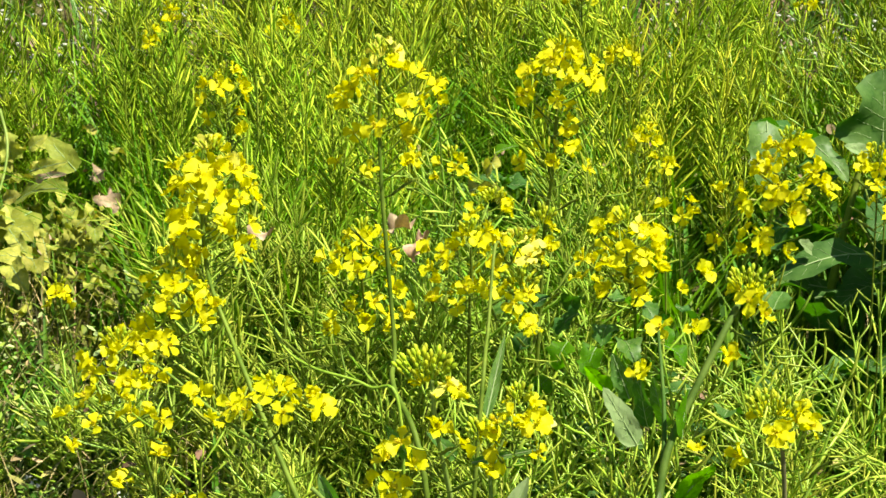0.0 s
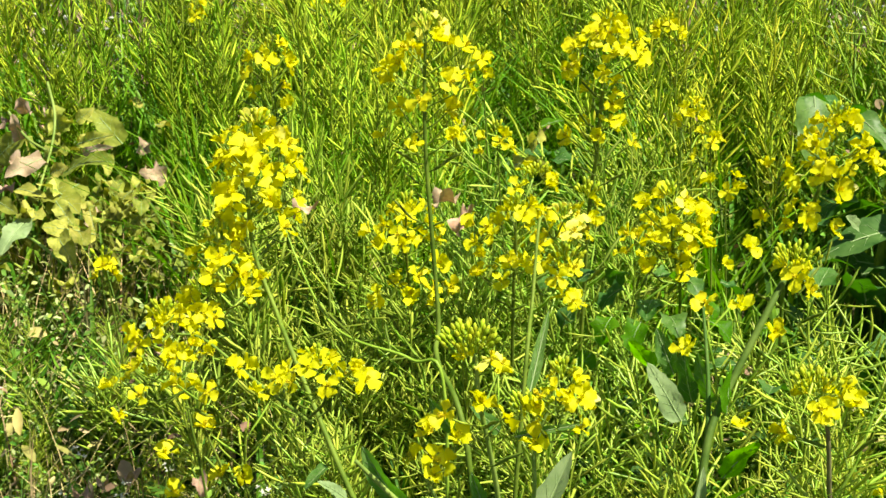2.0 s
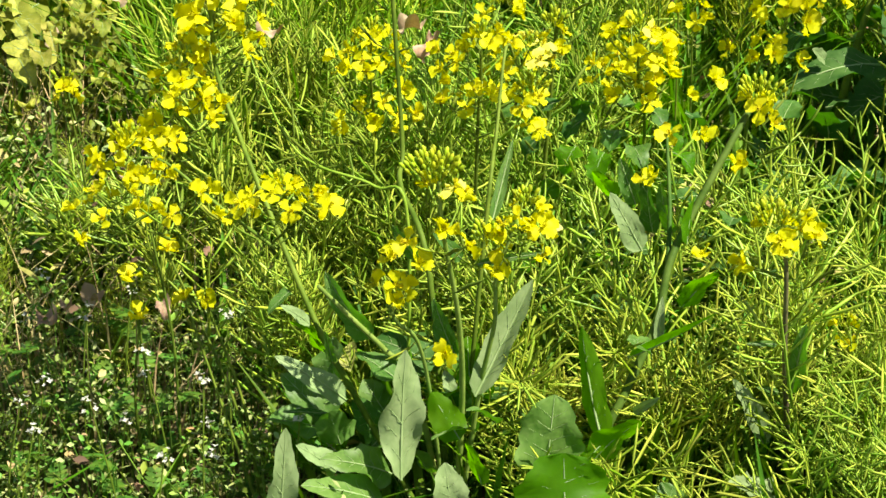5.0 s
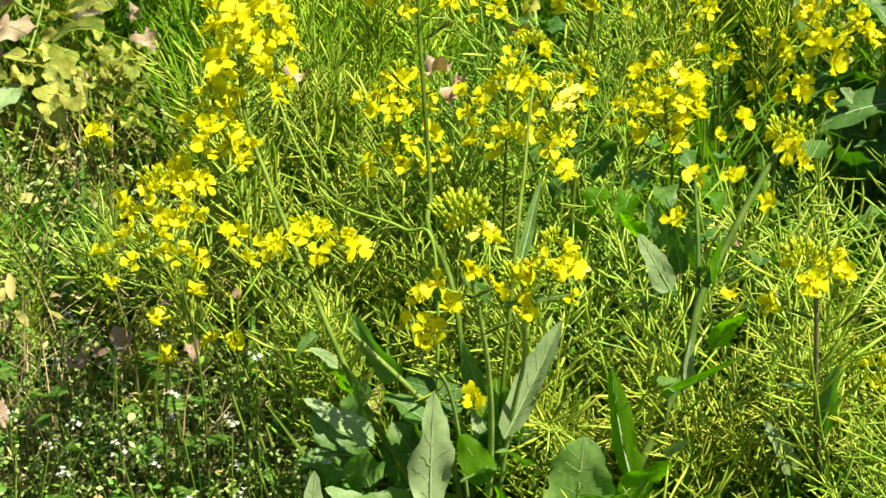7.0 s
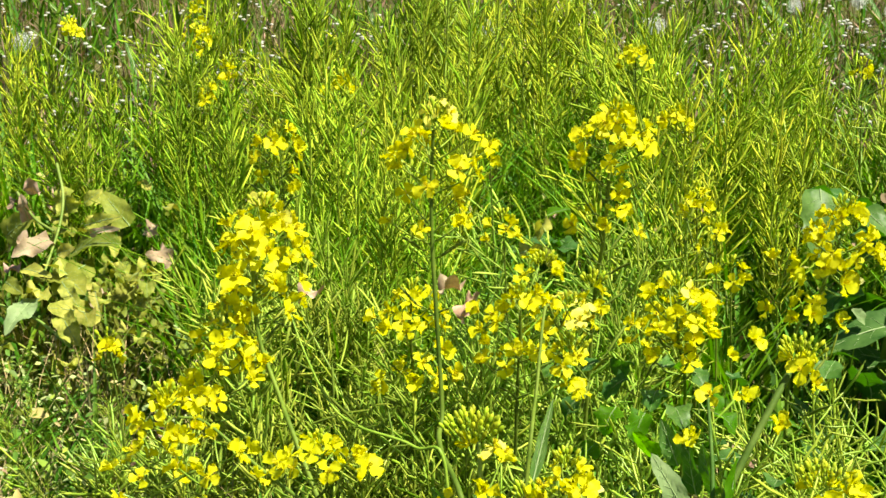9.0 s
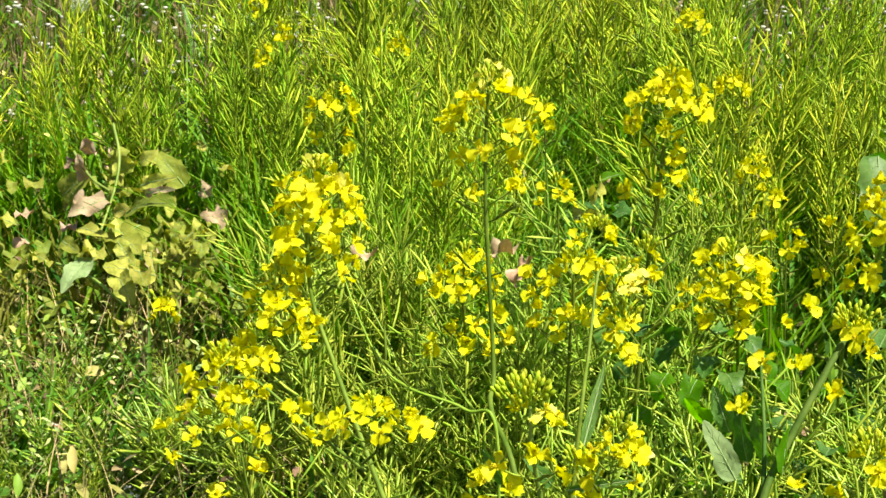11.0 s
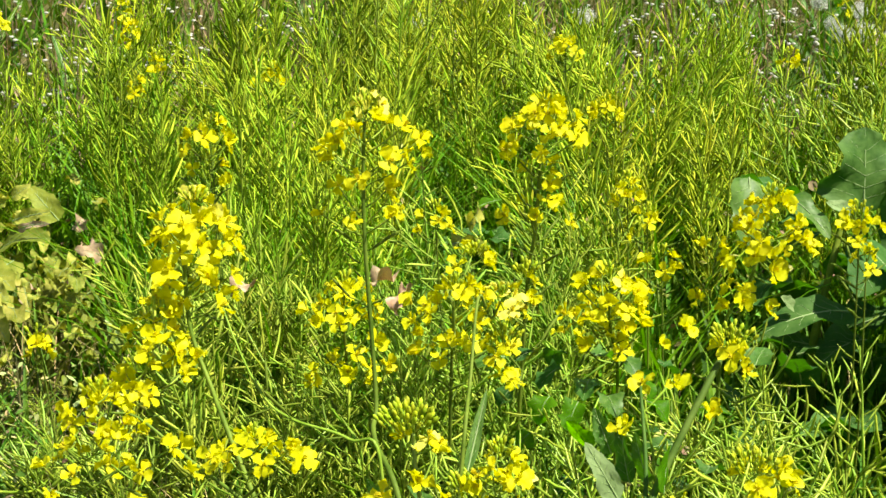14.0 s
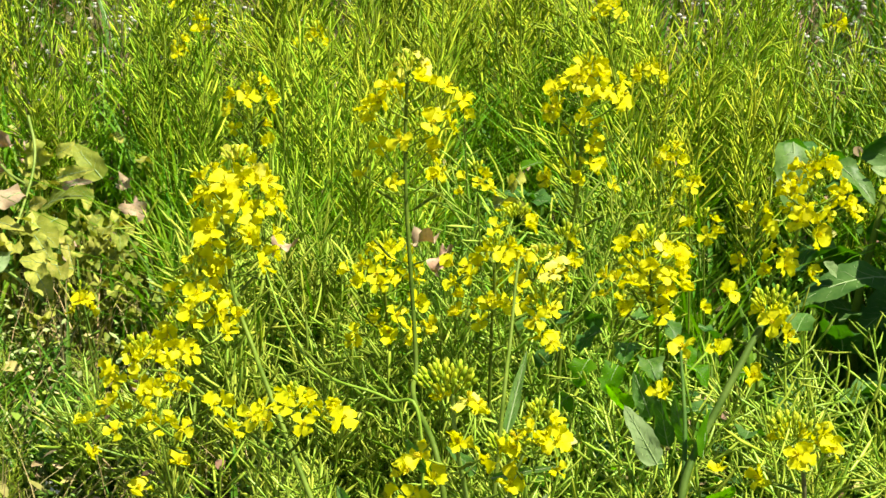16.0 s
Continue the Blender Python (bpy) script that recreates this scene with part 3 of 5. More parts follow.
P.stem([P.foot(), (0.047, 1.160, 0.190), (0.040, 1.140, 0.291), (0.023, 1.120, 0.384), (0.018, 1.120, 0.428)], 0.0045, 0.0022, PALE_STEM)
P.head((0.023, 1.120, 0.379), (0.019, 1.120, 0.423), 0.062, 5, buds=0, pale=1, pods=4, size=1.05)
P.head((0.018, 1.120, 0.425), (0.016, 1.120, 0.433), 0.05, 1, buds=52, pods=0, bud_size=1.7)
P.stem([P.foot(), (0.061, 1.170, 0.195), (0.071, 1.160, 0.279), (0.070, 1.160, 0.322), (0.081, 1.160, 0.364)], 0.0035, 0.0018, PALE_STEM)
P.head((0.088, 1.160, 0.353), (0.090, 1.160, 0.389), 0.046, 9, buds=16, pods=2)
P.single((0.070, 1.150, 0.335), (-0.2, -0.6, 0.7), opening=45, size=1.1)
P.head((0.066, 1.170, 0.343), (0.066, 1.170, 0.351), 0.02, 1, buds=26, pods=0, bud_size=1.4)
P.stem([P.foot(), (0.014, 1.150, 0.242), (-0.011, 1.130, 0.297), (-0.020, 1.120, 0.321)], 0.003, 0.0018, PALE_STEM)
P.head((-0.019, 1.120, 0.323), (-0.020, 1.120, 0.334), 0.042, 3, buds=0, pods=2, size=1.0)
P.single((-0.015, 1.120, 0.362), (-0.7, -0.2, 0.6), opening=40, size=1.15)
P.single((0.005, 1.120, 0.356), (0.2, -0.5, 0.8), opening=35, size=1.15)
P.single((0.030, 1.130, 0.267), (-0.1, -0.7, 0.5), opening=60, size=1.1)
P.stem([(-0.078, 1.180, 0.304), (-0.050, 1.175, 0.276), (-0.020, 1.175, 0.243), (0.008, 1.180, 0.200), P.foot()], 0.0026, 0.0042, PALE_STEM, name="branch")
P.stem([P.foot(), (-0.042, 1.190, 0.180), (-0.069, 1.200, 0.229), (-0.091, 1.220, 0.270), (-0.121, 1.260, 0.325), (-0.146, 1.300, 0.368), (-0.155, 1.330, 0.374), (-0.179, 1.365, 0.426), (-0.185, 1.380, 0.501)], 0.0042, 0.0024, STEM)
P.head((-0.181, 1.380, 0.468), (-0.176, 1.380, 0.536), 0.084, 23, buds=14, pale=2, pods=6, size=1.14)
P.head((-0.180, 1.380, 0.435), (-0.176, 1.380, 0.457), 0.09, 8, buds=0, pods=5, size=1.1)
P.stem([(-0.164, 1.335, 0.408), (-0.186, 1.340, 0.406), (-0.205, 1.350, 0.424)], 0.002, 0.0014, name="branch")
P.head((-0.211, 1.350, 0.402), (-0.207, 1.350, 0.441), 0.056, 9, buds=8, pods=3, size=1.0)
P.head((-0.198, 1.340, 0.378), (-0.181, 1.340, 0.406), 0.05, 4, buds=0, pods=3, size=1.0)
P.head((-0.225, 1.330, 0.372), (-0.221, 1.330, 0.397), 0.056, 6, buds=10, pods=2, size=1.0)
P.stem([(-0.117, 1.238, 0.309), (-0.162, 1.240, 0.346), (-0.211, 1.260, 0.380), (-0.235, 1.260, 0.386)], 0.0026, 0.0014, name="branch")
P.head((-0.250, 1.260, 0.360), (-0.245, 1.260, 0.405), 0.056, 10, buds=14, pods=4, size=1.0)
P.head((-0.262, 1.250, 0.332), (-0.258, 1.250, 0.359), 0.078, 6, buds=0, pods=3, size=1.0)
P.head((-0.199, 1.240, 0.342), (-0.197, 1.240, 0.369), 0.07, 5, buds=0, pods=3, size=1.0)
P.stem([(-0.120, 1.239, 0.314), (-0.105, 1.220, 0.340), (-0.108, 1.210, 0.366)], 0.002, 0.0013, name="branch")
P.head((-0.113, 1.210, 0.361), (-0.110, 1.210, 0.382), 0.065, 11, buds=10, pods=3, size=0.88)
P.single((-0.070, 1.200, 0.368), (0.5, -0.5, 0.7), opening=15)
P.single((-0.144, 1.210, 0.366), (-0.6, -0.4, 0.6), opening=25)
P.stem([P.foot(), (0.064, 1.230, 0.334), (0.074, 1.300, 0.394), (0.083, 1.360, 0.451), (0.096, 1.370, 0.427), (0.105, 1.370, 0.444)], 0.0032, 0.0010)
P.head((0.113, 1.370, 0.427), (0.107, 1.370, 0.447), 0.05, 4, buds=8, pale=3, pods=6)
P.head((0.137, 1.400, 0.410), (0.130, 1.400, 0.458), 0.035, 4, buds=16, pods=2, size=0.9)
P.head((0.100, 1.360, 0.398), (0.105, 1.360, 0.409), 0.04, 3, buds=22, pods=2, bud_size=1.3)
P.head((0.113, 1.350, 0.368), (0.110, 1.350, 0.382), 0.022, 3, buds=0, pods=2)
P.blade((-0.033, 1.200, 0.240), (-0.073, 1.200, 0.306), 0.025, LEAF, 1, face=(-0.5, -0.8, 0.3), fold=0.35, label="upright bluish-green leaf")
P.blade((-0.103, 1.210, 0.282), (-0.122, 1.200, 0.265), 0.012, LEAF, 2, face=(-0.4, -0.6, 0.7), bend=30, fold=0.6)
P.blade((-0.086, 1.200, 0.255), (-0.110, 1.190, 0.279), 0.013, PALE_LEAF, 3, face=(0.2, -0.5, 0.8))
P.blade((-0.072, 1.210, 0.219), (-0.103, 1.200, 0.259), 0.026, BACKLIT_LEAF, 4, face=(0.3, 0.5, 0.8), wave=0.35)
P.blade((-0.053, 1.170, 0.196), (-0.113, 1.160, 0.247), 0.022, PALE_LEAF, 5, face=(0.1, -0.6, 0.8), bend=25, fold=0.15, label="pale leaf reaching sideways")
P.blade((-0.065, 1.170, 0.235), (-0.071, 1.160, 0.271), 0.009, LEAF, 6, fold=0.8, bend=5)
P.blade((-0.067, 1.180, 0.175), (-0.108, 1.160, 0.191), 0.009, CABBAGE, 7, face=(0, -0.2, 1), bend=10)
P.blade((-0.005, 1.090, 0.169), (-0.004, 1.120, 0.277), 0.036, PALE_LEAF, 8, face=(0.35, -0.9, 0.3), bend=-12, fold=0.15, wave=0.6, lobes=0.07, tip_at=0.85, blunt=0.6, label="tall pale wavy upright leaf")
P.blade((-0.105, 1.080, 0.139), (-0.100, 1.090, 0.221), 0.025, PALE_LEAF, 9, face=(0.3, -0.8, 0.4), bend=10, wave=0.3)
P.blade((-0.060, 1.120, 0.157), (-0.092, 1.100, 0.197), 0.021, PALE_LEAF, 10, face=(0.2, -0.5, 0.8))
P.blade((-0.013, 1.120, 0.154), (-0.071, 1.090, 0.191), 0.032, LEAF, 11, face=(-0.1, -0.5, 0.8), bend=30, wave=0.35, lobes=0.05)
P.blade((-0.017, 1.100, 0.137), (-0.086, 1.070, 0.179), 0.034, LEAF, 12, face=(0, -0.3, 0.9), bend=25)
P.blade((-0.006, 1.160, 0.220), (-0.046, 1.180, 0.239), 0.029, LEAF, 13, face=(-0.6, 0.3, 0.5), bend=15)
P.blade((0.008, 1.150, 0.198), (0.001, 1.170, 0.247), 0.027, BACKLIT_LEAF, 14, face=(-0.8, -0.1, 0.4), bend=10)
P.blade((0.045, 1.130, 0.182), (0.019, 1.140, 0.223), 0.030, BACKLIT_LEAF, 15, face=(-0.5, 0.4, 0.6), wave=0.3)
P.blade((0.037, 1.060, 0.152), (0.030, 1.070, 0.200), 0.034, PALE_LEAF, 16, face=(0.1, -0.8, 0.5))
P.blade((0.053, 1.140, 0.186), (0.020, 1.120, 0.189), 0.019, LEAF, 17, face=(-0.3, 0.3, 0.8), bend=40)
P.blade((0.058, 1.160, 0.206), (0.105, 1.200, 0.298), 0.028, PALE_LEAF, 18, face=(-0.45, -0.9, 0.2), bend=-8, fold=0.75, wave=0.15, tip_at=0.8, label="tall upright grey-green leaf half in shade")
P.blade((0.064, 1.190, 0.181), (0.090, 1.220, 0.234), 0.026, LEAF, 19, face=(-0.2, 0.8, 0.3), bend=5)
P.blade((0.038, 1.160, 0.211), (0.031, 1.170, 0.226), 0.012, PALE_LEAF, 20)
P.blade((0.075, 1.130, 0.198), (0.048, 1.110, 0.225), 0.019, LEAF, 21, face=(-0.1, 0.1, 0.9), bend=40)
P.blade((0.063, 1.100, 0.156), (0.048, 1.100, 0.199), 0.017, BACKLIT_LEAF, 22, face=(0.3, 0.6, 0.5))
P.blade((-0.057, 1.150, 0.164), (-0.067, 1.140, 0.204), 0.035, LEAF, 23, face=(-0.3, 0.4, 0.8), bend=30)
P.blade((-0.028, 1.190, 0.142), (-0.048, 1.190, 0.184), 0.036, CABBAGE, 24, face=(-0.1, -0.2, 0.9), bend=30)
P.blade((0.022, 1.160, 0.126), (-0.008, 1.150, 0.163), 0.035, LEAF, 25, face=(-0.1, 0.2, 0.9), bend=30)
P.blade((0.042, 1.210, 0.217), (0.021, 1.220, 0.269), 0.020, LEAF, 26, face=(-0.4, -0.3, 0.6))
P.blade((0.057, 1.200, 0.313), (0.112, 1.180, 0.335), 0.008, LEAF, 27, bend=25, fold=0.5)
P.blade((0.072, 1.260, 0.326), (0.089, 1.300, 0.386), 0.011, LEAF, 28, bend=-10, fold=0.5)
P.blade((0.006, 1.240, 0.298), (-0.016, 1.230, 0.335), 0.014, LEAF, 29, face=(-0.4, -0.6, 0.6))
P.blade((0.043, 1.200, 0.318), (0.018, 1.190, 0.348), 0.012, LEAF, 30, face=(-0.2, -0.6, 0.7), bend=40)
for k in range(13):     # dark lower leaves crowded round the stems
    x, y, z = P.rng.uniform(-0.075, 0.085), P.rng.uniform(1.185, 1.26), P.rng.uniform(0.09, 0.20)
    turn = P.rng.uniform(0, 6.3)
    P.blade((x, y, z), (x + 0.06 * math.cos(turn), y + 0.03 * math.sin(turn), z + P.rng.uniform(0.015, 0.06)), P.rng.uniform(0.032, 0.05), (LEAF, CABBAGE, BACKLIT_LEAF)[k % 3], 150 + k,
            face=(P.rng.uniform(-0.7, 0.1), P.rng.uniform(-0.5, 0.4), 0.8), bend=P.rng.uniform(15, 45), wave=0.3)

# the leaning plant with a forked dark-leaved stem
P = Flowering(0.175, 1.17, "leaning flowering rapeseed with a forked stem and narrow green leaves", 42)
P.stem([P.foot(), (0.175, 1.180, 0.137), (0.195, 1.200, 0.186), (0.221, 1.230, 0.237), (0.233, 1.260, 0.282), (0.253, 1.290, 0.312), (0.291, 1.330, 0.370), (0.315, 1.360, 0.398)], 0.0060, 0.0044, SHADED_STEM)
P.stem([(0.231, 1.255, 0.273), (0.236, 1.300, 0.314), (0.237, 1.360, 0.364)], 0.0036, 0.0020, SHADED_STEM, name="branch")
P.head((0.319, 1.360, 0.392), (0.318, 1.360, 0.403), 0.04, 3, buds=30, pods=5, bud_size=1.6)
P.single((0.333, 1.360, 0.375), (0.6, -0.4, 0.4), opening=50)
P.single((0.271, 1.360, 0.361), (0.1, -0.5, 0.8), opening=45, size=1.1)
P.single((0.239, 1.360, 0.364), (-0.2, -0.5, 0.8), opening=20)
P.single((0.298, 1.330, 0.348), (0.2, -0.5, 0.6), opening=65)
P.single((0.216, 1.330, 0.332), (-0.4, -0.5, 0.6), opening=50, size=0.9)
P.single((0.218, 1.310, 0.345), (-0.4, -0.5, 0.6), opening=40, size=0.9)
P.single((0.260, 1.250, 0.296), (-0.4, -0.3, 0.8), opening=30, size=0.8)
P.blade((0.119, 1.120, 0.152), (0.124, 1.140, 0.220), 0.058, LEAF, 31, face=(-0.1, -0.95, 0.25), bend=15, fold=0.12, tip_at=0.75, blunt=0.45, label="rounded bluish-green leaf")
P.blade((0.169, 1.140, 0.167), (0.147, 1.180, 0.263), 0.027, BACKLIT_LEAF, 32, face=(0.2, 0.6, 0.4), bend=-18, fold=0.45, wave=0.1, tip_at=0.8, label="long narrow leaf in backlit green")
P.blade((0.161, 1.130, 0.161), (0.196, 1.120, 0.207), 0.031, BACKLIT_LEAF, 33, face=(0.3, 0.6, 0.6), bend=25)
P.blade((0.165, 1.130, 0.174), (0.149, 1.110, 0.159), 0.027, BACKLIT_LEAF, 34, face=(-0.4, 0.4, 0.8), bend=35)
P.blade((0.128, 1.040, 0.162), (0.126, 1.070, 0.209), 0.080, BACKLIT_LEAF, 35, face=(0, 0.85, 0.45), bend=35, fold=0.12, wave=0.2, tip_at=0.8, blunt=0.42, label="round bright green leaf coloured as with sunlight shining through")
P.blade((0.194, 1.200, 0.220), (0.260, 1.170, 0.281), 0.015, BACKLIT_LEAF, 36, face=(-0.2, 0.6, 0.7), bend=-12, fold=0.7, wave=0.1, label="narrow leaf clasping the stem")
P.blade((0.196, 1.160, 0.189), (0.213, 1.140, 0.217), 0.009, PALE_LEAF, 37, bend=10, fold=0.4)
P.blade((0.214, 1.200, 0.223), (0.188, 1.190, 0.246), 0.021, LEAF, 38, face=(-0.1, -0.3, 0.9), bend=35)
P.blade((0.222, 1.220, 0.222), (0.224, 1.230, 0.265), 0.010, PALE_LEAF, 39, bend=5, fold=0.5)
P.blade((0.240, 1.220, 0.259), (0.264, 1.200, 0.305), 0.020, BACKLIT_LEAF, 40, face=(0.2, 0.7, 0.5), bend=25)
P.blade((0.214, 1.300, 0.274), (0.180, 1.300, 0.333), 0.024, PALE_LEAF, 41, face=(0.25, -0.9, 0.3), bend=8, fold=0.15, label="pale grey-green leaf facing the light")
P.blade((0.215, 1.360, 0.292), (0.197, 1.370, 0.336), 0.019, LEAF, 42, face=(-0.3, -0.8, 0.4), bend=8)
P.blade((0.227, 1.320, 0.282), (0.217, 1.330, 0.335), 0.023, CABBAGE, 43, face=(-0.6, -0.4, 0.4))
P.blade((0.243, 1.310, 0.287), (0.228, 1.320, 0.334), 0.019, LEAF, 44, face=(-0.6, -0.3, 0.5))
P.blade((0.249, 1.270, 0.296), (0.253, 1.280, 0.340), 0.018, BACKLIT_LEAF, 45, face=(-0.5, 0.5, 0.4), bend=10, fold=0.4)
P.blade((0.197, 1.380, 0.289), (0.172, 1.370, 0.323), 0.020, BACKLIT_LEAF, 46, face=(-0.2, 0.4, 0.8))
P.blade((0.235, 1.080, 0.115), (0.215, 1.100, 0.158), 0.041, LEAF, 47, face=(0, -0.7, 0.7), bend=35)

# the short purple-stemmed plant at the side
P = Flowering(0.355, 1.235, "short flowering rapeseed with a purplish stem and a few leaves", 43)
P.stem([P.foot(), (0.355, 1.225, 0.097), (0.335, 1.210, 0.215), (0.323, 1.200, 0.299), (0.317, 1.200, 0.332)], 0.0042, 0.0024, mat=PURPLE)
P.head((0.318, 1.200, 0.332), (0.309, 1.200, 0.353), 0.035, 3, buds=36, pods=5, bud_size=1.7)
P.single((0.307, 1.180, 0.345), (-0.1, -0.8, 0.5), opening=10, size=1.05)
P.single((0.333, 1.200, 0.353), (0.5, -0.5, 0.5), opening=30, size=1.05)
P.single((0.340, 1.200, 0.340), (0.5, -0.3, 0.3), opening=35)
P.single((0.285, 1.200, 0.313), (-0.6, -0.3, 0.3), opening=40, size=1.15)
P.blade((0.332, 1.210, 0.124), (0.289, 1.200, 0.198), 0.020, PALE_LEAF, 51, face=(0.3, -0.9, 0.3), bend=10, fold=0.3, lobes=0.08, label="pale bluish leaf with a ragged rim")
P.blade((0.348, 1.215, 0.174), (0.350, 1.210, 0.248), 0.019, LEAF, 52, face=(-0.5, -0.8, 0.3), bend=8, fold=0.45)
P.blade((0.324, 1.200, 0.233), (0.294, 1.190, 0.240), 0.006, LEAF, 53, bend=30)
P.blade((0.337, 1.180, 0.087), (0.284, 1.150, 0.122), 0.025, PALE_LEAF, 54, face=(0, -0.5, 0.9), bend=20, wave=0.4, lobes=0.18)
P.blade((0.342, 1.170, 0.079), (0.364, 1.160, 0.115), 0.024, BACKLIT_LEAF, 55, face=(0.1, 0.3, 0.9), bend=25)
P.blade((0.334, 1.210, 0.177), (0.311, 1.200, 0.189), 0.006, LEAF, 56, bend=30)

# the plant behind, with a dense upright head
P = Flowering(0.15, 1.62, "slender flowering rapeseed with one dense upright yellow head", 44)
P.stem([P.foot(), (0.152, 1.590, 0.355), (0.155, 1.570, 0.444), (0.157, 1.570, 0.523), (0.156, 1.570, 0.565)], 0.0036, 0.002)
P.head((0.160, 1.570, 0.538), (0.158, 1.570, 0.584), 0.078, 20, buds=12, pods=4, size=0.98)
P.head((0.154, 1.570, 0.500), (0.156, 1.570, 0.518), 0.055, 3, buds=0, pods=4)
P.head((0.156, 1.570, 0.457), (0.155, 1.570, 0.481), 0.062, 5, buds=0, pods=7)

# low bushy heads in the middle
P = Flowering(-0.03, 1.56, "low bushy flowering rapeseed among the pods", 45)
P.stem([P.foot(), (-0.035, 1.540, 0.273), (-0.040, 1.530, 0.353), (-0.041, 1.530, 0.391)], 0.003, 0.0018)
P.head((-0.042, 1.530, 0.360), (-0.041, 1.530, 0.403), 0.070, 14, buds=8, pods=5, size=1.0)
P.head((-0.040, 1.530, 0.303), (-0.040, 1.530, 0.328), 0.075, 7, buds=0, pods=5)
P.single((-0.008, 1.500, 0.353), (0.3, -0.6, 0.4), opening=50)
P.single((0.005, 1.500, 0.327), (0.3, -0.6, 0.4), opening=40)
P = Flowering(0.075, 1.53, "bushy flowering rapeseed with crowded yellow heads", 46)
P.stem([P.foot(), (0.070, 1.500, 0.290), (0.069, 1.480, 0.373), (0.068, 1.480, 0.403)], 0.003, 0.0018)
P.head((0.069, 1.480, 0.367), (0.068, 1.480, 0.418), 0.085, 15, buds=12, pods=6, size=1.0)
P.head((0.087, 1.520, 0.425), (0.089, 1.520, 0.437), 0.05, 4, buds=22, pods=4, size=1.0)
P.head((0.060, 1.470, 0.347), (0.060, 1.470, 0.362), 0.05, 4, buds=0, pods=4)
P = Flowering(0.25, 1.53, "bushy flowering rapeseed over dark green leaves", 47)
P.stem([P.foot(), (0.245, 1.520, 0.281), (0.229, 1.500, 0.365), (0.225, 1.500, 0.401)], 0.003, 0.0018)
P.head((0.223, 1.500, 0.377), (0.224, 1.500, 0.420), 0.082, 16, buds=10, pale=1, pods=5, size=1.0)
P.head((0.247, 1.500, 0.365), (0.245, 1.500, 0.389), 0.05, 6, buds=0, pods=3)
P.head((0.193, 1.500, 0.340), (0.192, 1.500, 0.365), 0.03, 3, buds=0, pods=3)
P.head((0.232, 1.490, 0.344), (0.231, 1.490, 0.363), 0.03, 3, buds=0, pods=3)
P.single((0.304, 1.500, 0.365), (0.5, -0.5, 0.4), opening=50, size=1.2)
P.single((0.284, 1.500, 0.346), (0.1, -0.5, 0.5), opening=70, size=0.8)
for k, (gx, gy, gz, turn) in enumerate(((0.182, 1.500, 0.322, 200), (0.212, 1.500, 0.309, 250), (0.258, 1.500, 0.315, 320), (0.155, 1.520, 0.332, 170), (0.227, 1.480, 0.299, 280), (0.168, 1.470, 0.304, 230), (0.284, 1.520, 0.319, 10), (0.126, 1.520, 0.326, 190), (0.194, 1.450, 0.306, 240), (0.135, 1.480, 0.312, 200), (0.243, 1.520, 0.326, 300), (0.267, 1.480, 0.293, 330), (0.179, 1.530, 0.328, 90), (0.222, 1.540, 0.318, 40))):
    P.leaf((gx, gy, gz), turn, 20 * math.sin(k * 2.0), 0.034, 0.026, (CABBAGE, LEAF, BACKLIT_LEAF)[k % 3], 70 + k, bend=70, wave=0.35, lobes=0.15, blunt=0.45, tip=0.75)

for k in range(26):
    a, d = k * 2.4, 0.11 * math.sqrt(k / 26)
    P.leaf((0.245 + d * math.cos(a) * 1.25, 1.47 + d * math.sin(a) * 0.8, P.rng.uniform(0.1, 0.27)), P.rng.uniform(0, 360), P.rng.uniform(-10, 50), P.rng.uniform(0.028, 0.05), P.rng.uniform(0.016, 0.03),
           (CABBAGE, BACKLIT_LEAF, CABBAGE)[k % 3], 1000 + k, bend=40, wave=0.3, lobes=0.1)

# the head before the big leaves
P = Flowering(0.385, 1.6, "flowering rapeseed with a full yellow head before broad dark leaves", 48, 0.018)
P.stem([P.foot(), (0.358, 1.570, 0.311), (0.375, 1.550, 0.395), (0.389, 1.550, 0.451)], 0.0036, 0.002)
P.head((0.395, 1.550, 0.426), (0.388, 1.550, 0.487), 0.075, 22, buds=16, pods=4)
P.head((0.363, 1.540, 0.374), (0.362, 1.540, 0.393), 0.035, 4, buds=0, pods=3)
P.head((0.335, 1.550, 0.414), (0.335, 1.550, 0.432), 0.03, 3, buds=0, pods=2)
P.single((0.322, 1.540, 0.382), (-0.5, -0.5, 0.5), opening=40)
P.single((0.398, 1.550, 0.364), (0.3, -0.5, 0.5), opening=30, size=1.1)
P.single((0.395, 1.540, 0.411), (0.3, -0.6, 0.3), opening=35, size=1.2)
P.leaf((0.378, 1.500, 0.322), 60, 30, 0.035, 0.032, LEAF, 65, bend=30, label="small round grey leaf")

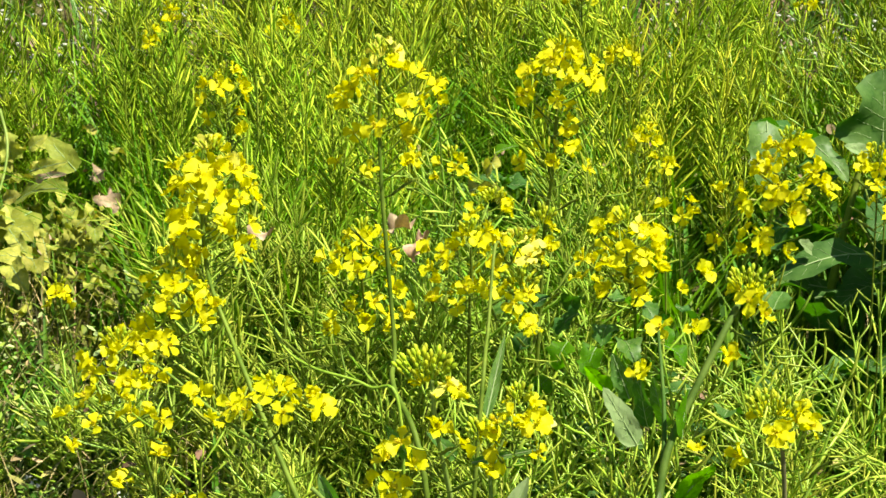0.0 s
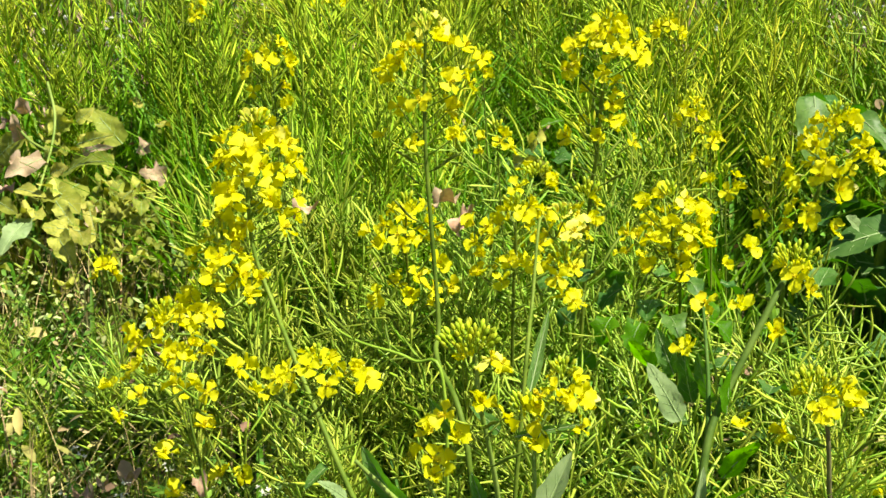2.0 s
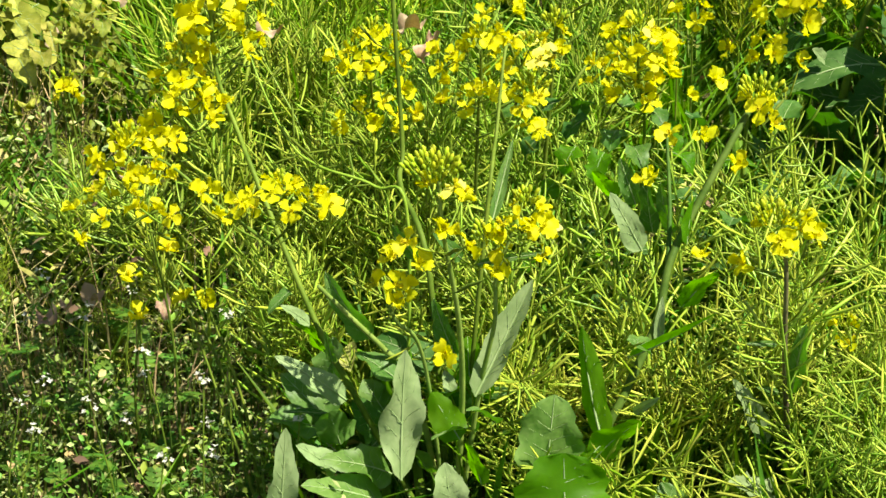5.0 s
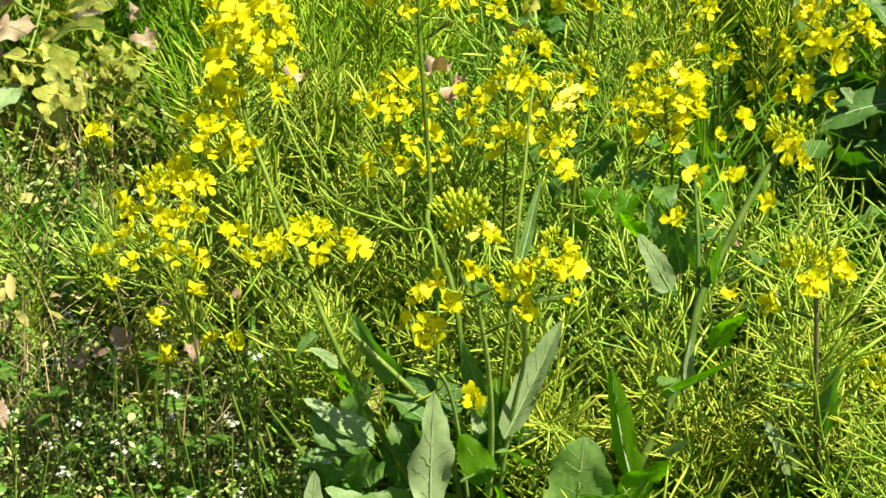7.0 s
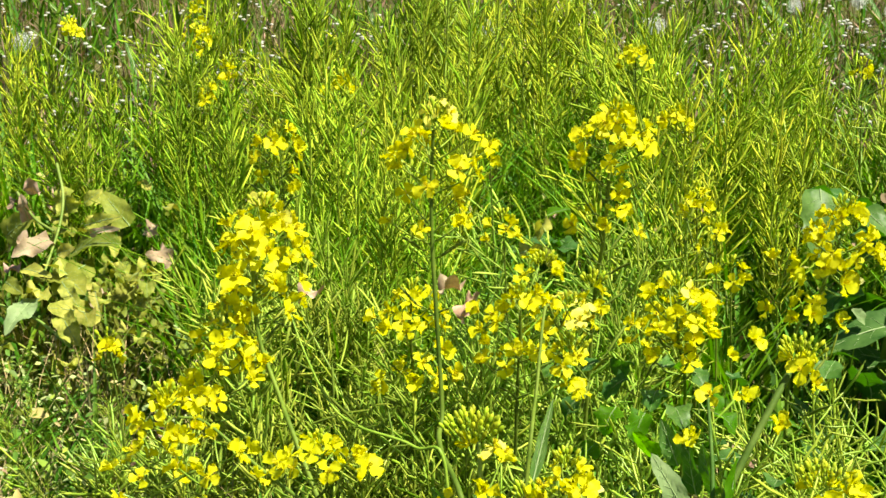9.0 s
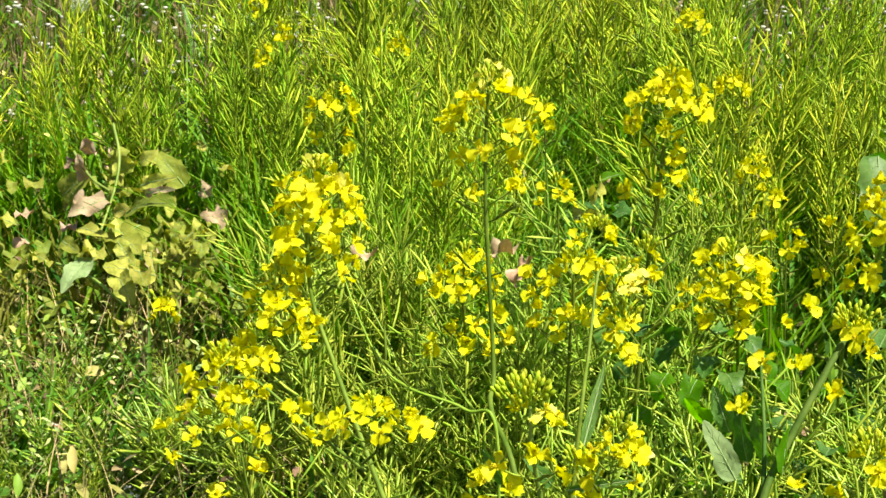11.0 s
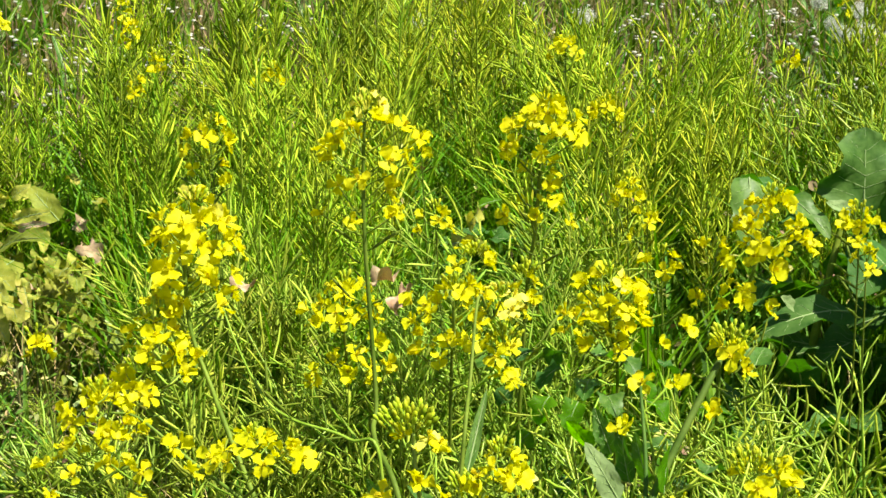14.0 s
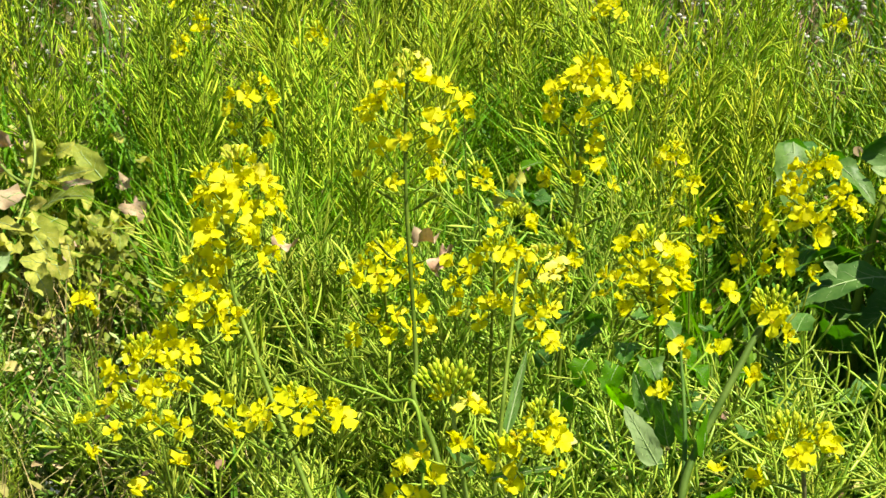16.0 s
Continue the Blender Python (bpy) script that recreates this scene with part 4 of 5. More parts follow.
# small flowering shoots farther off
for k, (x, y, z, n, wide) in enumerate((
        (-0.185, 1.750, 0.501, 7, 0.06), (-0.186, 1.750, 0.461, 3, 0.06), (-0.146, 2.250, 0.458, 5, 0.035), (0.314, 2.100, 0.447, 7, 0.034), (0.304, 2.500, 0.453, 8, 0.04),
        (-0.449, 2.900, 0.455, 5, 0.03), (-0.417, 2.700, 0.447, 7, 0.04), (-0.635, 2.700, 0.457, 3, 0.03), (-0.338, 2.250, 0.444, 3, 0.02), (-0.316, 2.300, 0.467, 3, 0.03),
        (0.311, 1.880, 0.396, 5, 0.035), (0.314, 1.750, 0.396, 4, 0.03), (0.654, 2.450, 0.436, 3, 0.035), (-0.364, 1.620, 0.302, 4, 0.02),
        (0.069, 1.750, 0.400, 4, 0.05), (0.057, 1.900, 0.453, 3, 0.02), (0.515, 1.600, 0.441, 6, 0.045), (0.526, 1.600, 0.393, 3, 0.03),
        (-0.229, 3.100, 0.460, 3, 0.05), (-0.657, 2.800, 0.441, 3, 0.03), (0.899, 3.000, 0.427, 2, 0.02), (-0.400, 2.650, 0.436, 2, 0.02),
        (0.413, 1.280, 0.192, 3, 0.03), (0.324, 1.700, 0.362, 3, 0.04))):
    P = Flowering(x + 0.02, y + 0.03, "slim flowering rapeseed shoot with a small yellow head among pods", 80 + k, 0.0)
    P.stem([P.foot(), (x + 0.012, y + 0.01, z * 0.5), (x, y, z + 0.01)], 0.002, 0.0012)
    P.head((x, y, z - 0.012), (x, y, z + 0.012), wide, n, buds=8, pods=5, size=0.95)

# single blooms rising from the weedy corner
for k, (x, y, z, foot_x, foot_y) in enumerate((
        (-0.257, 1.300, 0.247, -0.24, 1.33), (-0.182, 1.260, 0.244, -0.13, 1.2), (-0.201, 1.260, 0.246, -0.11, 1.17), (-0.246, 1.280, 0.217, -0.24, 1.27), (-0.218, 1.280, 0.285, -0.11, 1.19), (-0.237, 1.300, 0.309, -0.22, 1.30))):
    P = Flowering(foot_x, foot_y, "thin stem with a single half-closed yellow bloom over weeds", 120 + k)
    P.stem([P.foot(), (0.5 * (x + foot_x) + 0.012 * math.sin(k * 1.7), 0.5 * (y + foot_y), z * 0.55), (x, y, z)], 0.0024, 0.0014)
    P.single((x, y, z), (0.3 * math.sin(k * 2.1), -0.25 + 0.3 * math.cos(k * 3.0), 0.8), opening=34 + 6 * (k % 4), size=1.05)

# a long pod-bearing branch arching low through the middle
P = Flowering(0.0, 1.25, "arching rapeseed branch with long young pods", 140)
P.stem([P.foot(), (-0.002, 1.270, 0.315), (-0.032, 1.290, 0.344), (-0.083, 1.310, 0.355), (-0.112, 1.340, 0.367), (-0.146, 1.400, 0.410), (-0.172, 1.450, 0.471)], 0.0026, 0.0009, STALK)
for k in range(12):
    u = 0.35 + 0.05 * k
    P.pod(u, k)

# ---------------------------------------------------------------- broad-leaved plant at the side
C = thing("cabbage_plant", 0.6, 1.95, ground_height(0.6, 1.95), "broad-leaved cabbage plant with large dark bluish-green leaves", "leafy plant")
def cab(p):
    return np.array(p) - np.array(C.location)
leaf_between(C, cab((0.570, 2.020, 0.341)), cab((0.487, 2.050, 0.365)), 0.070, CABBAGE, 201, face=(-0.35, 0.35, 0.85), bend=25, fold=0.1, wave=0.3, lobes=0.05, tip_at=0.8, blunt=0.4, label="large dark green scalloped leaf")
leaf_between(C, cab((0.486, 1.980, 0.385)), cab((0.479, 1.930, 0.308)), 0.055, LEAF, 202, face=(0.1, -0.9, 0.5), bend=35, fold=0.1, wave=0.25, lobes=0.04, tip_at=0.7, blunt=0.42, label="large grey-green drooping leaf")
leaf_between(C, cab((0.543, 1.980, 0.358)), cab((0.585, 1.930, 0.318)), 0.036, LEAF, 203, face=(0.3, -0.7, 0.6), bend=30, wave=0.3)
leaf_between(C, cab((0.647, 2.000, 0.331)), cab((0.649, 2.030, 0.439)), 0.128, CABBAGE, 204, face=(0.25, -0.9, 0.35), bend=10, fold=0.2, wave=0.35, lobes=0.05, tip_at=0.7, blunt=0.5, label="large upright leaf with pale veins")
leaf_between(C, cab((0.597, 1.840, 0.249)), cab((0.473, 1.800, 0.242)), 0.061, CABBAGE, 205, face=(-0.6, -0.35, 0.7), bend=45, fold=0.12, wave=0.15, tip_at=0.8, blunt=0.3, label="blue-green leaf curling down at its pale rim")
leaf_between(C, cab((0.513, 1.820, 0.265)), cab((0.491, 1.800, 0.286)), 0.018, PALE_LEAF, 206)
leaf_between(C, cab((0.620, 1.970, 0.340)), cab((0.582, 1.950, 0.360)), 0.020, PALE_LEAF, 207)
leaf_between(C, cab((0.667, 1.950, 0.294)), cab((0.612, 1.880, 0.257)), 0.084, CABBAGE, 209, face=(0, -0.3, 0.9), bend=50)
leaf_between(C, cab((0.597, 2.000, 0.309)), cab((0.531, 1.980, 0.323)), 0.070, CABBAGE, 210, face=(-0.3, 0.2, 0.9), bend=30)
leaf_between(C, cab((0.625, 1.860, 0.203)), cab((0.545, 1.800, 0.198)), 0.067, CABBAGE, 211, face=(0, 0, 1), bend=50)
rng = random.Random(67)
for k in range(16):     # unseen tall leaves added at the outer side to shade the rest
    leaf(C, cab((rng.uniform(0.68, 0.95), rng.uniform(1.66, 1.95), rng.uniform(0.15, 0.26))), rng.uniform(20, 160), rng.uniform(60, 85), rng.uniform(0.16, 0.24), rng.uniform(0.10, 0.15), CABBAGE,
         260 + k, bend=25, wave=0.35, lobes=0.05, tip=0.85, blunt=0.42)
rng = random.Random(66)
for k in range(34):
    x, y = rng.uniform(0.45, 0.9), rng.uniform(1.70, 2.08)
    leaf(C, cab((x, y, rng.uniform(0.02, 0.11) + 0.25 * (y - 1.55))), rng.uniform(170, 370), rng.uniform(20, 75), rng.uniform(0.07, 0.12), rng.uniform(0.05, 0.09), CABBAGE,
         230 + k, bend=rng.uniform(20, 70), wave=0.3, lobes=0.08, tip=0.7, blunt=0.45)
way = curve([(0, 0, 0), (-0.03, -0.03, 0.14), cab((0.609, 1.970, 0.316))], 6)
part("stem", Geo().add(*tube(way, np.linspace(0.008, 0.004, len(way)), 8)).mesh("stem", STEM), C)

# ---------------------------------------------------------------- yellowing plants
Y = thing("yellowing_plant", -0.58, 2.2, ground_height(-0.58, 2.2), "yellowing broad-leaved plant with limp pale leaves", "leafy plant")
def yel(p):
    return np.array(p) - np.array(Y.location)
leaf_between(Y, yel((-0.484, 2.120, 0.156)), yel((-0.540, 2.050, 0.195)), 0.036, YELLOW_LEAF, 301, face=(0.1, -0.7, 0.7), bend=20, fold=0.1, wave=0.3, lobes=0.05, tip_at=0.8, blunt=0.4, label="broad pale yellow withered leaf")
leaf_between(Y, yel((-0.523, 2.060, 0.179)), yel((-0.493, 2.020, 0.151)), 0.035, YELLOW_LEAF, 302, face=(0, -0.9, 0.4), bend=40, wave=0.4)
leaf_between(Y, yel((-0.584, 2.260, 0.225)), yel((-0.632, 2.220, 0.211)), 0.032, DRY_LEAF, 303, face=(0.1, -0.8, 0.6), bend=50, wave=0.8, lobes=0.12, label="crumpled pinkish-tan leaf")
leaf_between(Y, yel((-0.574, 2.340, 0.242)), yel((-0.578, 2.340, 0.285)), 0.041, YELLOW_LEAF, 304, face=(0, -0.9, 0.4), bend=30, wave=0.5, lobes=0.25, blunt=0.45, label="yellow jagged leaf")
leaf_between(Y, yel((-0.624, 2.300, 0.243)), yel((-0.627, 2.280, 0.289)), 0.021, DRY_LEAF, 305, wave=0.6)
leaf_between(Y, yel((-0.634, 2.380, 0.260)), yel((-0.633, 2.360, 0.292)), 0.027, DRY_LEAF, 306, wave=0.6)
leaf_between(Y, yel((-0.540, 2.300, 0.234)), yel((-0.474, 2.260, 0.261)), 0.023, YELLOW_LEAF, 307, wave=0.4)
leaf_between(Y, yel((-0.523, 2.260, 0.233)), yel((-0.470, 2.220, 0.255)), 0.014, DRY_LEAF, 308, bend=40, wave=0.5)
leaf_between(Y, yel((-0.555, 2.280, 0.196)), yel((-0.470, 2.220, 0.233)), 0.049, OLIVE_LEAF, 309, face=(0, -0.4, 0.9), bend=40)
leaf_between(Y, yel((-0.570, 2.240, 0.209)), yel((-0.538, 2.220, 0.224)), 0.026, YELLOW_LEAF, 310, wave=0.4, lobes=0.1)
leaf_between(Y, yel((-0.604, 2.180, 0.206)), yel((-0.554, 2.140, 0.207)), 0.022, YELLOW_LEAF, 311, face=(0.1, -0.6, 0.8))
rng = random.Random(62)
for k in range(22):     # a crumpled yellow-green tuft
    o = (-0.400 + rng.uniform(-0.035, 0.02), 1.960 + rng.uniform(-0.04, 0.02), 0.268 + rng.uniform(-0.032, 0.022))
    leaf(Y, yel(o), rng.uniform(170, 370), rng.uniform(-30, 40), rng.uniform(0.018, 0.034), rng.uniform(0.016, 0.026), YELLOW_LEAF, 450 + k, bend=70, wave=0.8, lobes=0.2)
leaf_between(Y, yel((-0.340, 1.910, 0.308)), yel((-0.372, 1.900, 0.322)), 0.022, DRY_LEAF, 313, bend=70, wave=0.8, label="curled pink dead leaf")
leaf_between(Y, yel((-0.571, 2.100, 0.189)), yel((-0.599, 2.040, 0.159)), 0.033, PALE_LEAF, 314, face=(-0.1, -0.8, 0.6), bend=40, wave=0.5, lobes=0.1)
leaf_between(Y, yel((-0.520, 2.200, 0.205)), yel((-0.553, 2.140, 0.183)), 0.056, OLIVE_LEAF, 315, face=(0, -0.5, 0.8), bend=40)
leaf_between(Y, yel((-0.560, 2.180, 0.201)), yel((-0.504, 2.120, 0.190)), 0.050, OLIVE_LEAF, 316, face=(0.1, -0.4, 0.9), bend=40)
leaf_between(Y, yel((-0.476, 2.320, 0.228)), yel((-0.520, 2.340, 0.276)), 0.039, OLIVE_LEAF, 317, bend=30)
leaf_between(Y, yel((-0.547, 2.340, 0.258)), yel((-0.518, 2.340, 0.279)), 0.021, YELLOW_LEAF, 318)
leaf_between(Y, yel((-0.666, 2.320, 0.210)), yel((-0.615, 2.300, 0.252)), 0.045, OLIVE_LEAF, 319)
leaf_between(Y, yel((-0.535, 2.120, 0.207)), yel((-0.504, 2.080, 0.184)), 0.025, YELLOW_LEAF, 320, wave=0.5)
leaf_between(Y, yel((-0.626, 2.160, 0.193)), yel((-0.592, 2.120, 0.190)), 0.025, OLIVE_LEAF, 321)
leaf_between(Y, yel((-0.491, 2.120, 0.207)), yel((-0.475, 2.080, 0.171)), 0.021, YELLOW_LEAF, 322, fold=0.6)
rng = random.Random(61)
for k in range(150):     # the ragged rest of its leaves
    y = rng.uniform(1.98, 2.55)
    x = -rng.uniform(0.170, 0.42) * y
    at = yel((x, y, rng.uniform(0.06, 0.20) + 0.10 * (y - 2.0)))
    leaf(Y, at, rng.gauss(270, 80), rng.uniform(-15, 50), rng.uniform(0.022, 0.044), rng.uniform(0.018, 0.034), (OLIVE_LEAF, YELLOW_LEAF, OLIVE_LEAF, OLIVE_LEAF, YELLOW_LEAF)[k % 5] if k % 9 else DRY_LEAF,
         330 + k, bend=rng.uniform(20, 80), wave=0.7, lobes=0.22, blunt=0.5, tip=0.75)
for way in ([(-0.507, 2.030, 0.145), (-0.540, 2.060, 0.158), (-0.583, 2.120, 0.156), (-0.649, 2.200, 0.144)],
            [(-0.638, 2.300, 0.287), (-0.610, 2.280, 0.253), (-0.577, 2.260, 0.238)],
            [(-0.590, 2.360, 0.315), (-0.574, 2.320, 0.277), (-0.573, 2.280, 0.240), (-0.579, 2.200, 0.196)]):
    way = curve([yel(p) for p in way], 5)
    part("stem", Geo().add(*tube(way, np.linspace(0.0026, 0.0018, len(way)), 6)).mesh("stem", PALE_STEM), Y)

# dead leaves lying about
for k, (x, y, z, size, turn) in enumerate((
        (-0.429, 2.300, 0.189, 0.05, 20), (-0.643, 2.350, 0.187, 0.06, 80), (-0.642, 2.600, 0.191, 0.06, 140), (-0.131, 1.6, 0.376, 0.048, 110), (0.019, 1.6, 0.38, 0.062, 60), (0.035, 1.6, 0.368, 0.05, 130),
        (-0.368, 1.450, 0.109, 0.05, 30), (-0.418, 1.350, 0.109, 0.05, 100),
        (-0.337, 1.400, 0.159, 0.03, 10), (-0.307, 1.420, 0.154, 0.028, 90), (-0.238, 1.380, 0.176, 0.035, 200), (0.112, 1.66, 0.427, 0.045, 10), (0.082, 1.62, 0.415, 0.045, 250))):
    pale = k in (11, 12)
    me, rib = leaf_mesh("dead_leaf", size * (1.0 if pale else 0.62), size * 0.45, 115, 0.7, 1.0, random.Random(400 + k), YELLOW_LEAF if pale else DRY_LEAF, lobes=0.1)
    ob = tagged(new("dead_leaf", me), "large pale yellow withered leaf" if pale else "curled dry pinkish-brown leaf caught among stalks", "leaf", "dead leaves")
    ob.matrix_basis = Matrix.Translation((x, y, z)) @ Matrix.Rotation(radians(turn), 4, "Z") @ Matrix.Rotation(radians(25 + 22 * math.sin(k * 2.3)), 4, "X")
    part("vein", rib, ob)

# ---------------------------------------------------------------- weedy corner
def leaflet(o, ahead, side, length, width, sag=0.15):
    """A small rounded leaf as a folded sheet."""
    ahead, side = np.asarray(ahead, float), np.asarray(side, float)
    rows = []
    for u, k in ((0, 0.2), (0.5, 1.0), (1.0, 0.25)):
        c = o + ahead * length * u - np.array((0, 0, sag * length * u * u))
        rows.append([c - side * width * k, c - np.array((0, 0, 0.2 * width)), c + side * width * k])
    return sheet(rows)


def sprig(rng, height, count, size, slim):
    """A thin sprawling stem with small opposite leaflets, crowded towards its tip; the palest ones at the top."""
    g = Geo()
    bend = rng.uniform(-0.5, 0.5)
    way = curve([(0, 0, 0), (bend * height * 0.35, rng.uniform(-0.1, 0.1) * height, height * 0.55), (bend * height, rng.uniform(-0.25, 0.25) * height, height)], 3)
    g.add(*tube(way, np.linspace(0.0008, 0.0005, len(way)), 3), 0)
    for i in range(count):
        u = 1 - 0.75 * (i / count) ** 1.4
        at, _ = along(way, u)
        a = i * 2.4 + rng.uniform(-0.5, 0.5)
        ahead = np.array((math.cos(a), math.sin(a), rng.uniform(-0.2, 0.9)))
        side = np.array((-math.sin(a), math.cos(a), rng.uniform(-0.7, 0.7)))
        k = size * rng.uniform(0.7, 1.25)
        pale = 1 if rng.random() < 0.34 else 0
        g.add(*leaflet(at + ahead * 0.002, ahead, side, k, k * slim * rng.uniform(0.8, 1.2)), pale)
    return np.concatenate(g.v), np.concatenate(g.q), np.concatenate(g.m)


rng = random.Random(71)
SPRIGS = [sprig(rng, rng.uniform(0.03, 0.12), rng.randint(14, 19), rng.uniform(0.0040, 0.0062), rng.uniform(0.28, 0.42)) for _ in range(14)]
g = Geo()
placed = 0
while placed < 1150:
    y = rng.uniform(0.98, 1.74)
    x = rng.uniform(-0.42 * y - 0.1, 0.0 - 0.3 * max(0, y - 1.2))
    if noise.noise(Vector((x * 9, y * 9, 1))) < rng.uniform(-0.7, 0.0):
        continue
    kind = rng.choice(SPRIGS)
    m = Matrix.Translation((x, y, ground_height(x, y))) @ Matrix.Rotation(rng.uniform(0, 6.3), 4, "Z") @ Matrix.Rotation(rng.uniform(-0.35, 0.35), 4, "X") @ Matrix.Scale(rng.uniform(0.8, 1.35), 4)
    g.add(moved(kind[0], m), kind[1])
    g.m[-1] = kind[2]
    placed += 1
for _ in range(240):     # up to the yellowing plant
    y = rng.uniform(1.6, 2.05)
    x = -rng.uniform(0.2, 0.42) * y
    kind = rng.choice(SPRIGS)
    m = Matrix.Translation((x, y, ground_height(x, y))) @ Matrix.Rotation(rng.uniform(0, 6.3), 4, "Z") @ Matrix.Scale(rng.uniform(1.1, 1.9), 4)
    g.add(moved(kind[0], m), kind[1])
    g.m[-1] = kind[2]
tagged(new("weeds", g.mesh("weeds", WEED, WEED_PALE)), "low tangle of small-leaved pale green weeds", "weeds", kind="stuff")

g = Geo()
for _ in range(230):     # finely cut leaves between the small ones
    y = rng.uniform(1.0, 1.62)
    x = rng.uniform(-0.40 * y - 0.05, 0.0 - 0.3 * max(0, y - 1.2))
    a, size, rise = rng.uniform(0, 6.3), rng.uniform(0.016, 0.032), rng.uniform(0.0, 0.6)
    ahead, side = np.array((math.cos(a), math.sin(a), rise)), np.array((-math.sin(a), math.cos(a), rng.uniform(-0.3, 0.3)))
    o = np.array((x, y, ground_height(x, y) + rng.uniform(0.03, 0.12)))
    g.add(*leaflet(o, ahead, side, size, size * 0.07))
    g.add(*tube([(x, y, ground_height(x, y)), (o + np.array((x, y, 0))) / 2, o], [0.0009, 0.0008, 0.0006], 3))
    for i in range(4):
        for turn in (-1, 1):
            out = ahead * 0.55 + side * turn * 0.9
            across = side * 0.55 - ahead * turn * 0.9
            g.add(*leaflet(o + ahead * size * (0.25 + 0.2 * i), out, across, size * (0.52 - 0.07 * i), size * 0.11))
tagged(new("cut_leaved_weeds", g.mesh("cut_leaved_weeds", WEED_GREEN)), "finely cut darker green leaves among the low weeds", "weeds", kind="stuff")


def white_weed(x, y, h, seed, label):
    """A thin weed stem with a small head of white florets."""
    rng = random.Random(seed)
    z = ground_height(x, y)
    ob = thing("white_flowered_weed", x, y, z, label, "weed", "white-flowered weeds")
    bend = rng.uniform(-0.03, 0.03)
    way = curve([(0, 0, 0), (bend * 0.3, 0, h * 0.5), (bend, 0.01, h)], 5)
    part("stem", Geo().add(*tube(way, np.linspace(0.0012, 0.0007, len(way)), 4)).mesh("stem", WEED), ob)
    for i in range(rng.randint(4, 8)):
        a, d = i * 2.4, math.sqrt(i / 8) * 0.0075 * rng.uniform(0.7, 1.3)
        at = way[-1] + np.array((math.cos(a) * d, math.sin(a) * d, rng.uniform(-0.008, 0.004)))
        part("floret", rng.choice(FLORETS), ob, Matrix.Translation(at) @ turn_to((math.cos(a) * d * 90, math.sin(a) * d * 90, 1), a) @ Matrix.Scale(rng.uniform(0.7, 1.2), 4))


def floret_mesh(rng):
    """Four tiny white petals."""
    g = Geo()
    for k in range(4):
        b = k * math.pi / 2 + rng.uniform(-0.2, 0.2)
        ahead, side = np.array((math.cos(b), math.sin(b), rng.uniform(0.1, 0.7))) * 0.0024, np.array((-math.sin(b), math.cos(b), 0)) * 0.0010
        g.add(*sheet([[-side * 0.3, side * 0.3], [ahead * 0.6 - side, ahead * 0.6 + side], [ahead - side * 0.5, ahead + side * 0.5]]))
    return g.mesh("floret", WHITE)


FLORETS = [floret_mesh(random.Random(95 + k)) for k in range(3)]
for k, (x, y, z) in enumerate(((-0.281, 1.360, 0.196), (-0.312, 1.340, 0.177), (-0.323, 1.360, 0.184), (-0.167, 1.300, 0.203), (-0.366, 1.200, 0.174), (-0.345, 1.150, 0.175), (-0.341, 1.220, 0.182), (-0.210, 1.220, 0.209), (-0.245, 1.150, 0.205), (-0.181, 1.180, 0.210))):
    white_weed(x, y, z - ground_height(x, y), 560 + k, "thin green weed topped with a cluster of tiny white flowers")
rng = random.Random(72)
for k in range(18):
    y = rng.uniform(1.05, 1.66)
    white_weed(rng.uniform(-0.38 * y, -0.08 - 0.25 * max(0, y - 1.2)), y, rng.uniform(0.07, 0.18), 500 + k, "thin green weed topped with tiny white flowers")

# ---------------------------------------------------------------- far edge of the field
rng = random.Random(81)
g, r, w = Geo(), Geo(), Geo()
for _ in range(5200):
    y = 2.8 + 5.0 * rng.random() ** 1.6
    x = rng.uniform(-0.42 * y - 0.2, 0.42 * y + 0.2) if rng.random() < 0.7 else rng.uniform(-6, 6)
    if y < field_edge(x) - 0.1:
        continue
    h = rng.uniform(0.1, 0.3) * (1 + 0.3 * noise.noise(Vector((x, y, 4))))
    z, b = ground_height(x, y), rng.uniform(-0.05, 0.05)
    red = rng.random() < 0.50 + 0.3 * noise.noise(Vector((x * 2, y * 2, 7)))
    (r if red else g).add(*tube([(x, y, z), (x + b * 0.3, y, z + h * 0.6), (x + b, y, z + h)], [0.0018, 0.0015, 0.0008], 3))
    for i in range(3):
        a, o = rng.uniform(0, 6.3), np.array((x + b * 0.4, y, z + h * rng.uniform(0.1, 0.8)))
        ahead, side = np.array((math.cos(a), math.sin(a), 0.7)) * rng.uniform(0.02, 0.06), np.array((-math.sin(a), math.cos(a), 0)) * 0.004
        (r if red else g).add(*sheet([[o - side * 0.3, o + side * 0.3], [o + ahead * 0.5 - side, o + ahead * 0.5 + side], [o + ahead - side * 0.1, o + ahead + side * 0.1]]))
    if rng.random() < 0.58:
        c = np.array((x + b, y, z + h))
        for i in range(rng.randint(1, 2)):
            o = c + np.array((0.005 * math.cos(i * 2.1 + x * 90), 0.005 * math.sin(i * 2.1 + x * 90), 0.006 * i))
            w.add(*tube([o - (0, 0, 0.003), o, o + (0, 0, 0.0025)], [0.0015, 0.0068, 0.0028], 5))
tagged(new("meadow_weeds", g.mesh("meadow_weeds", FAR_WEED)), "brownish-green meadow weeds beyond the rapeseed", "weeds", kind="stuff")
tagged(new("red_meadow_weeds", r.mesh("red_meadow_weeds", RED_WEED)), "reddish-brown dry weed stems beyond the rapeseed", "weeds", kind="stuff")
tagged(new("white_meadow_flowers", w.mesh("white_meadow_flowers", WHITE)), "many tiny white flowers on the far weeds", "flowers", kind="stuff")

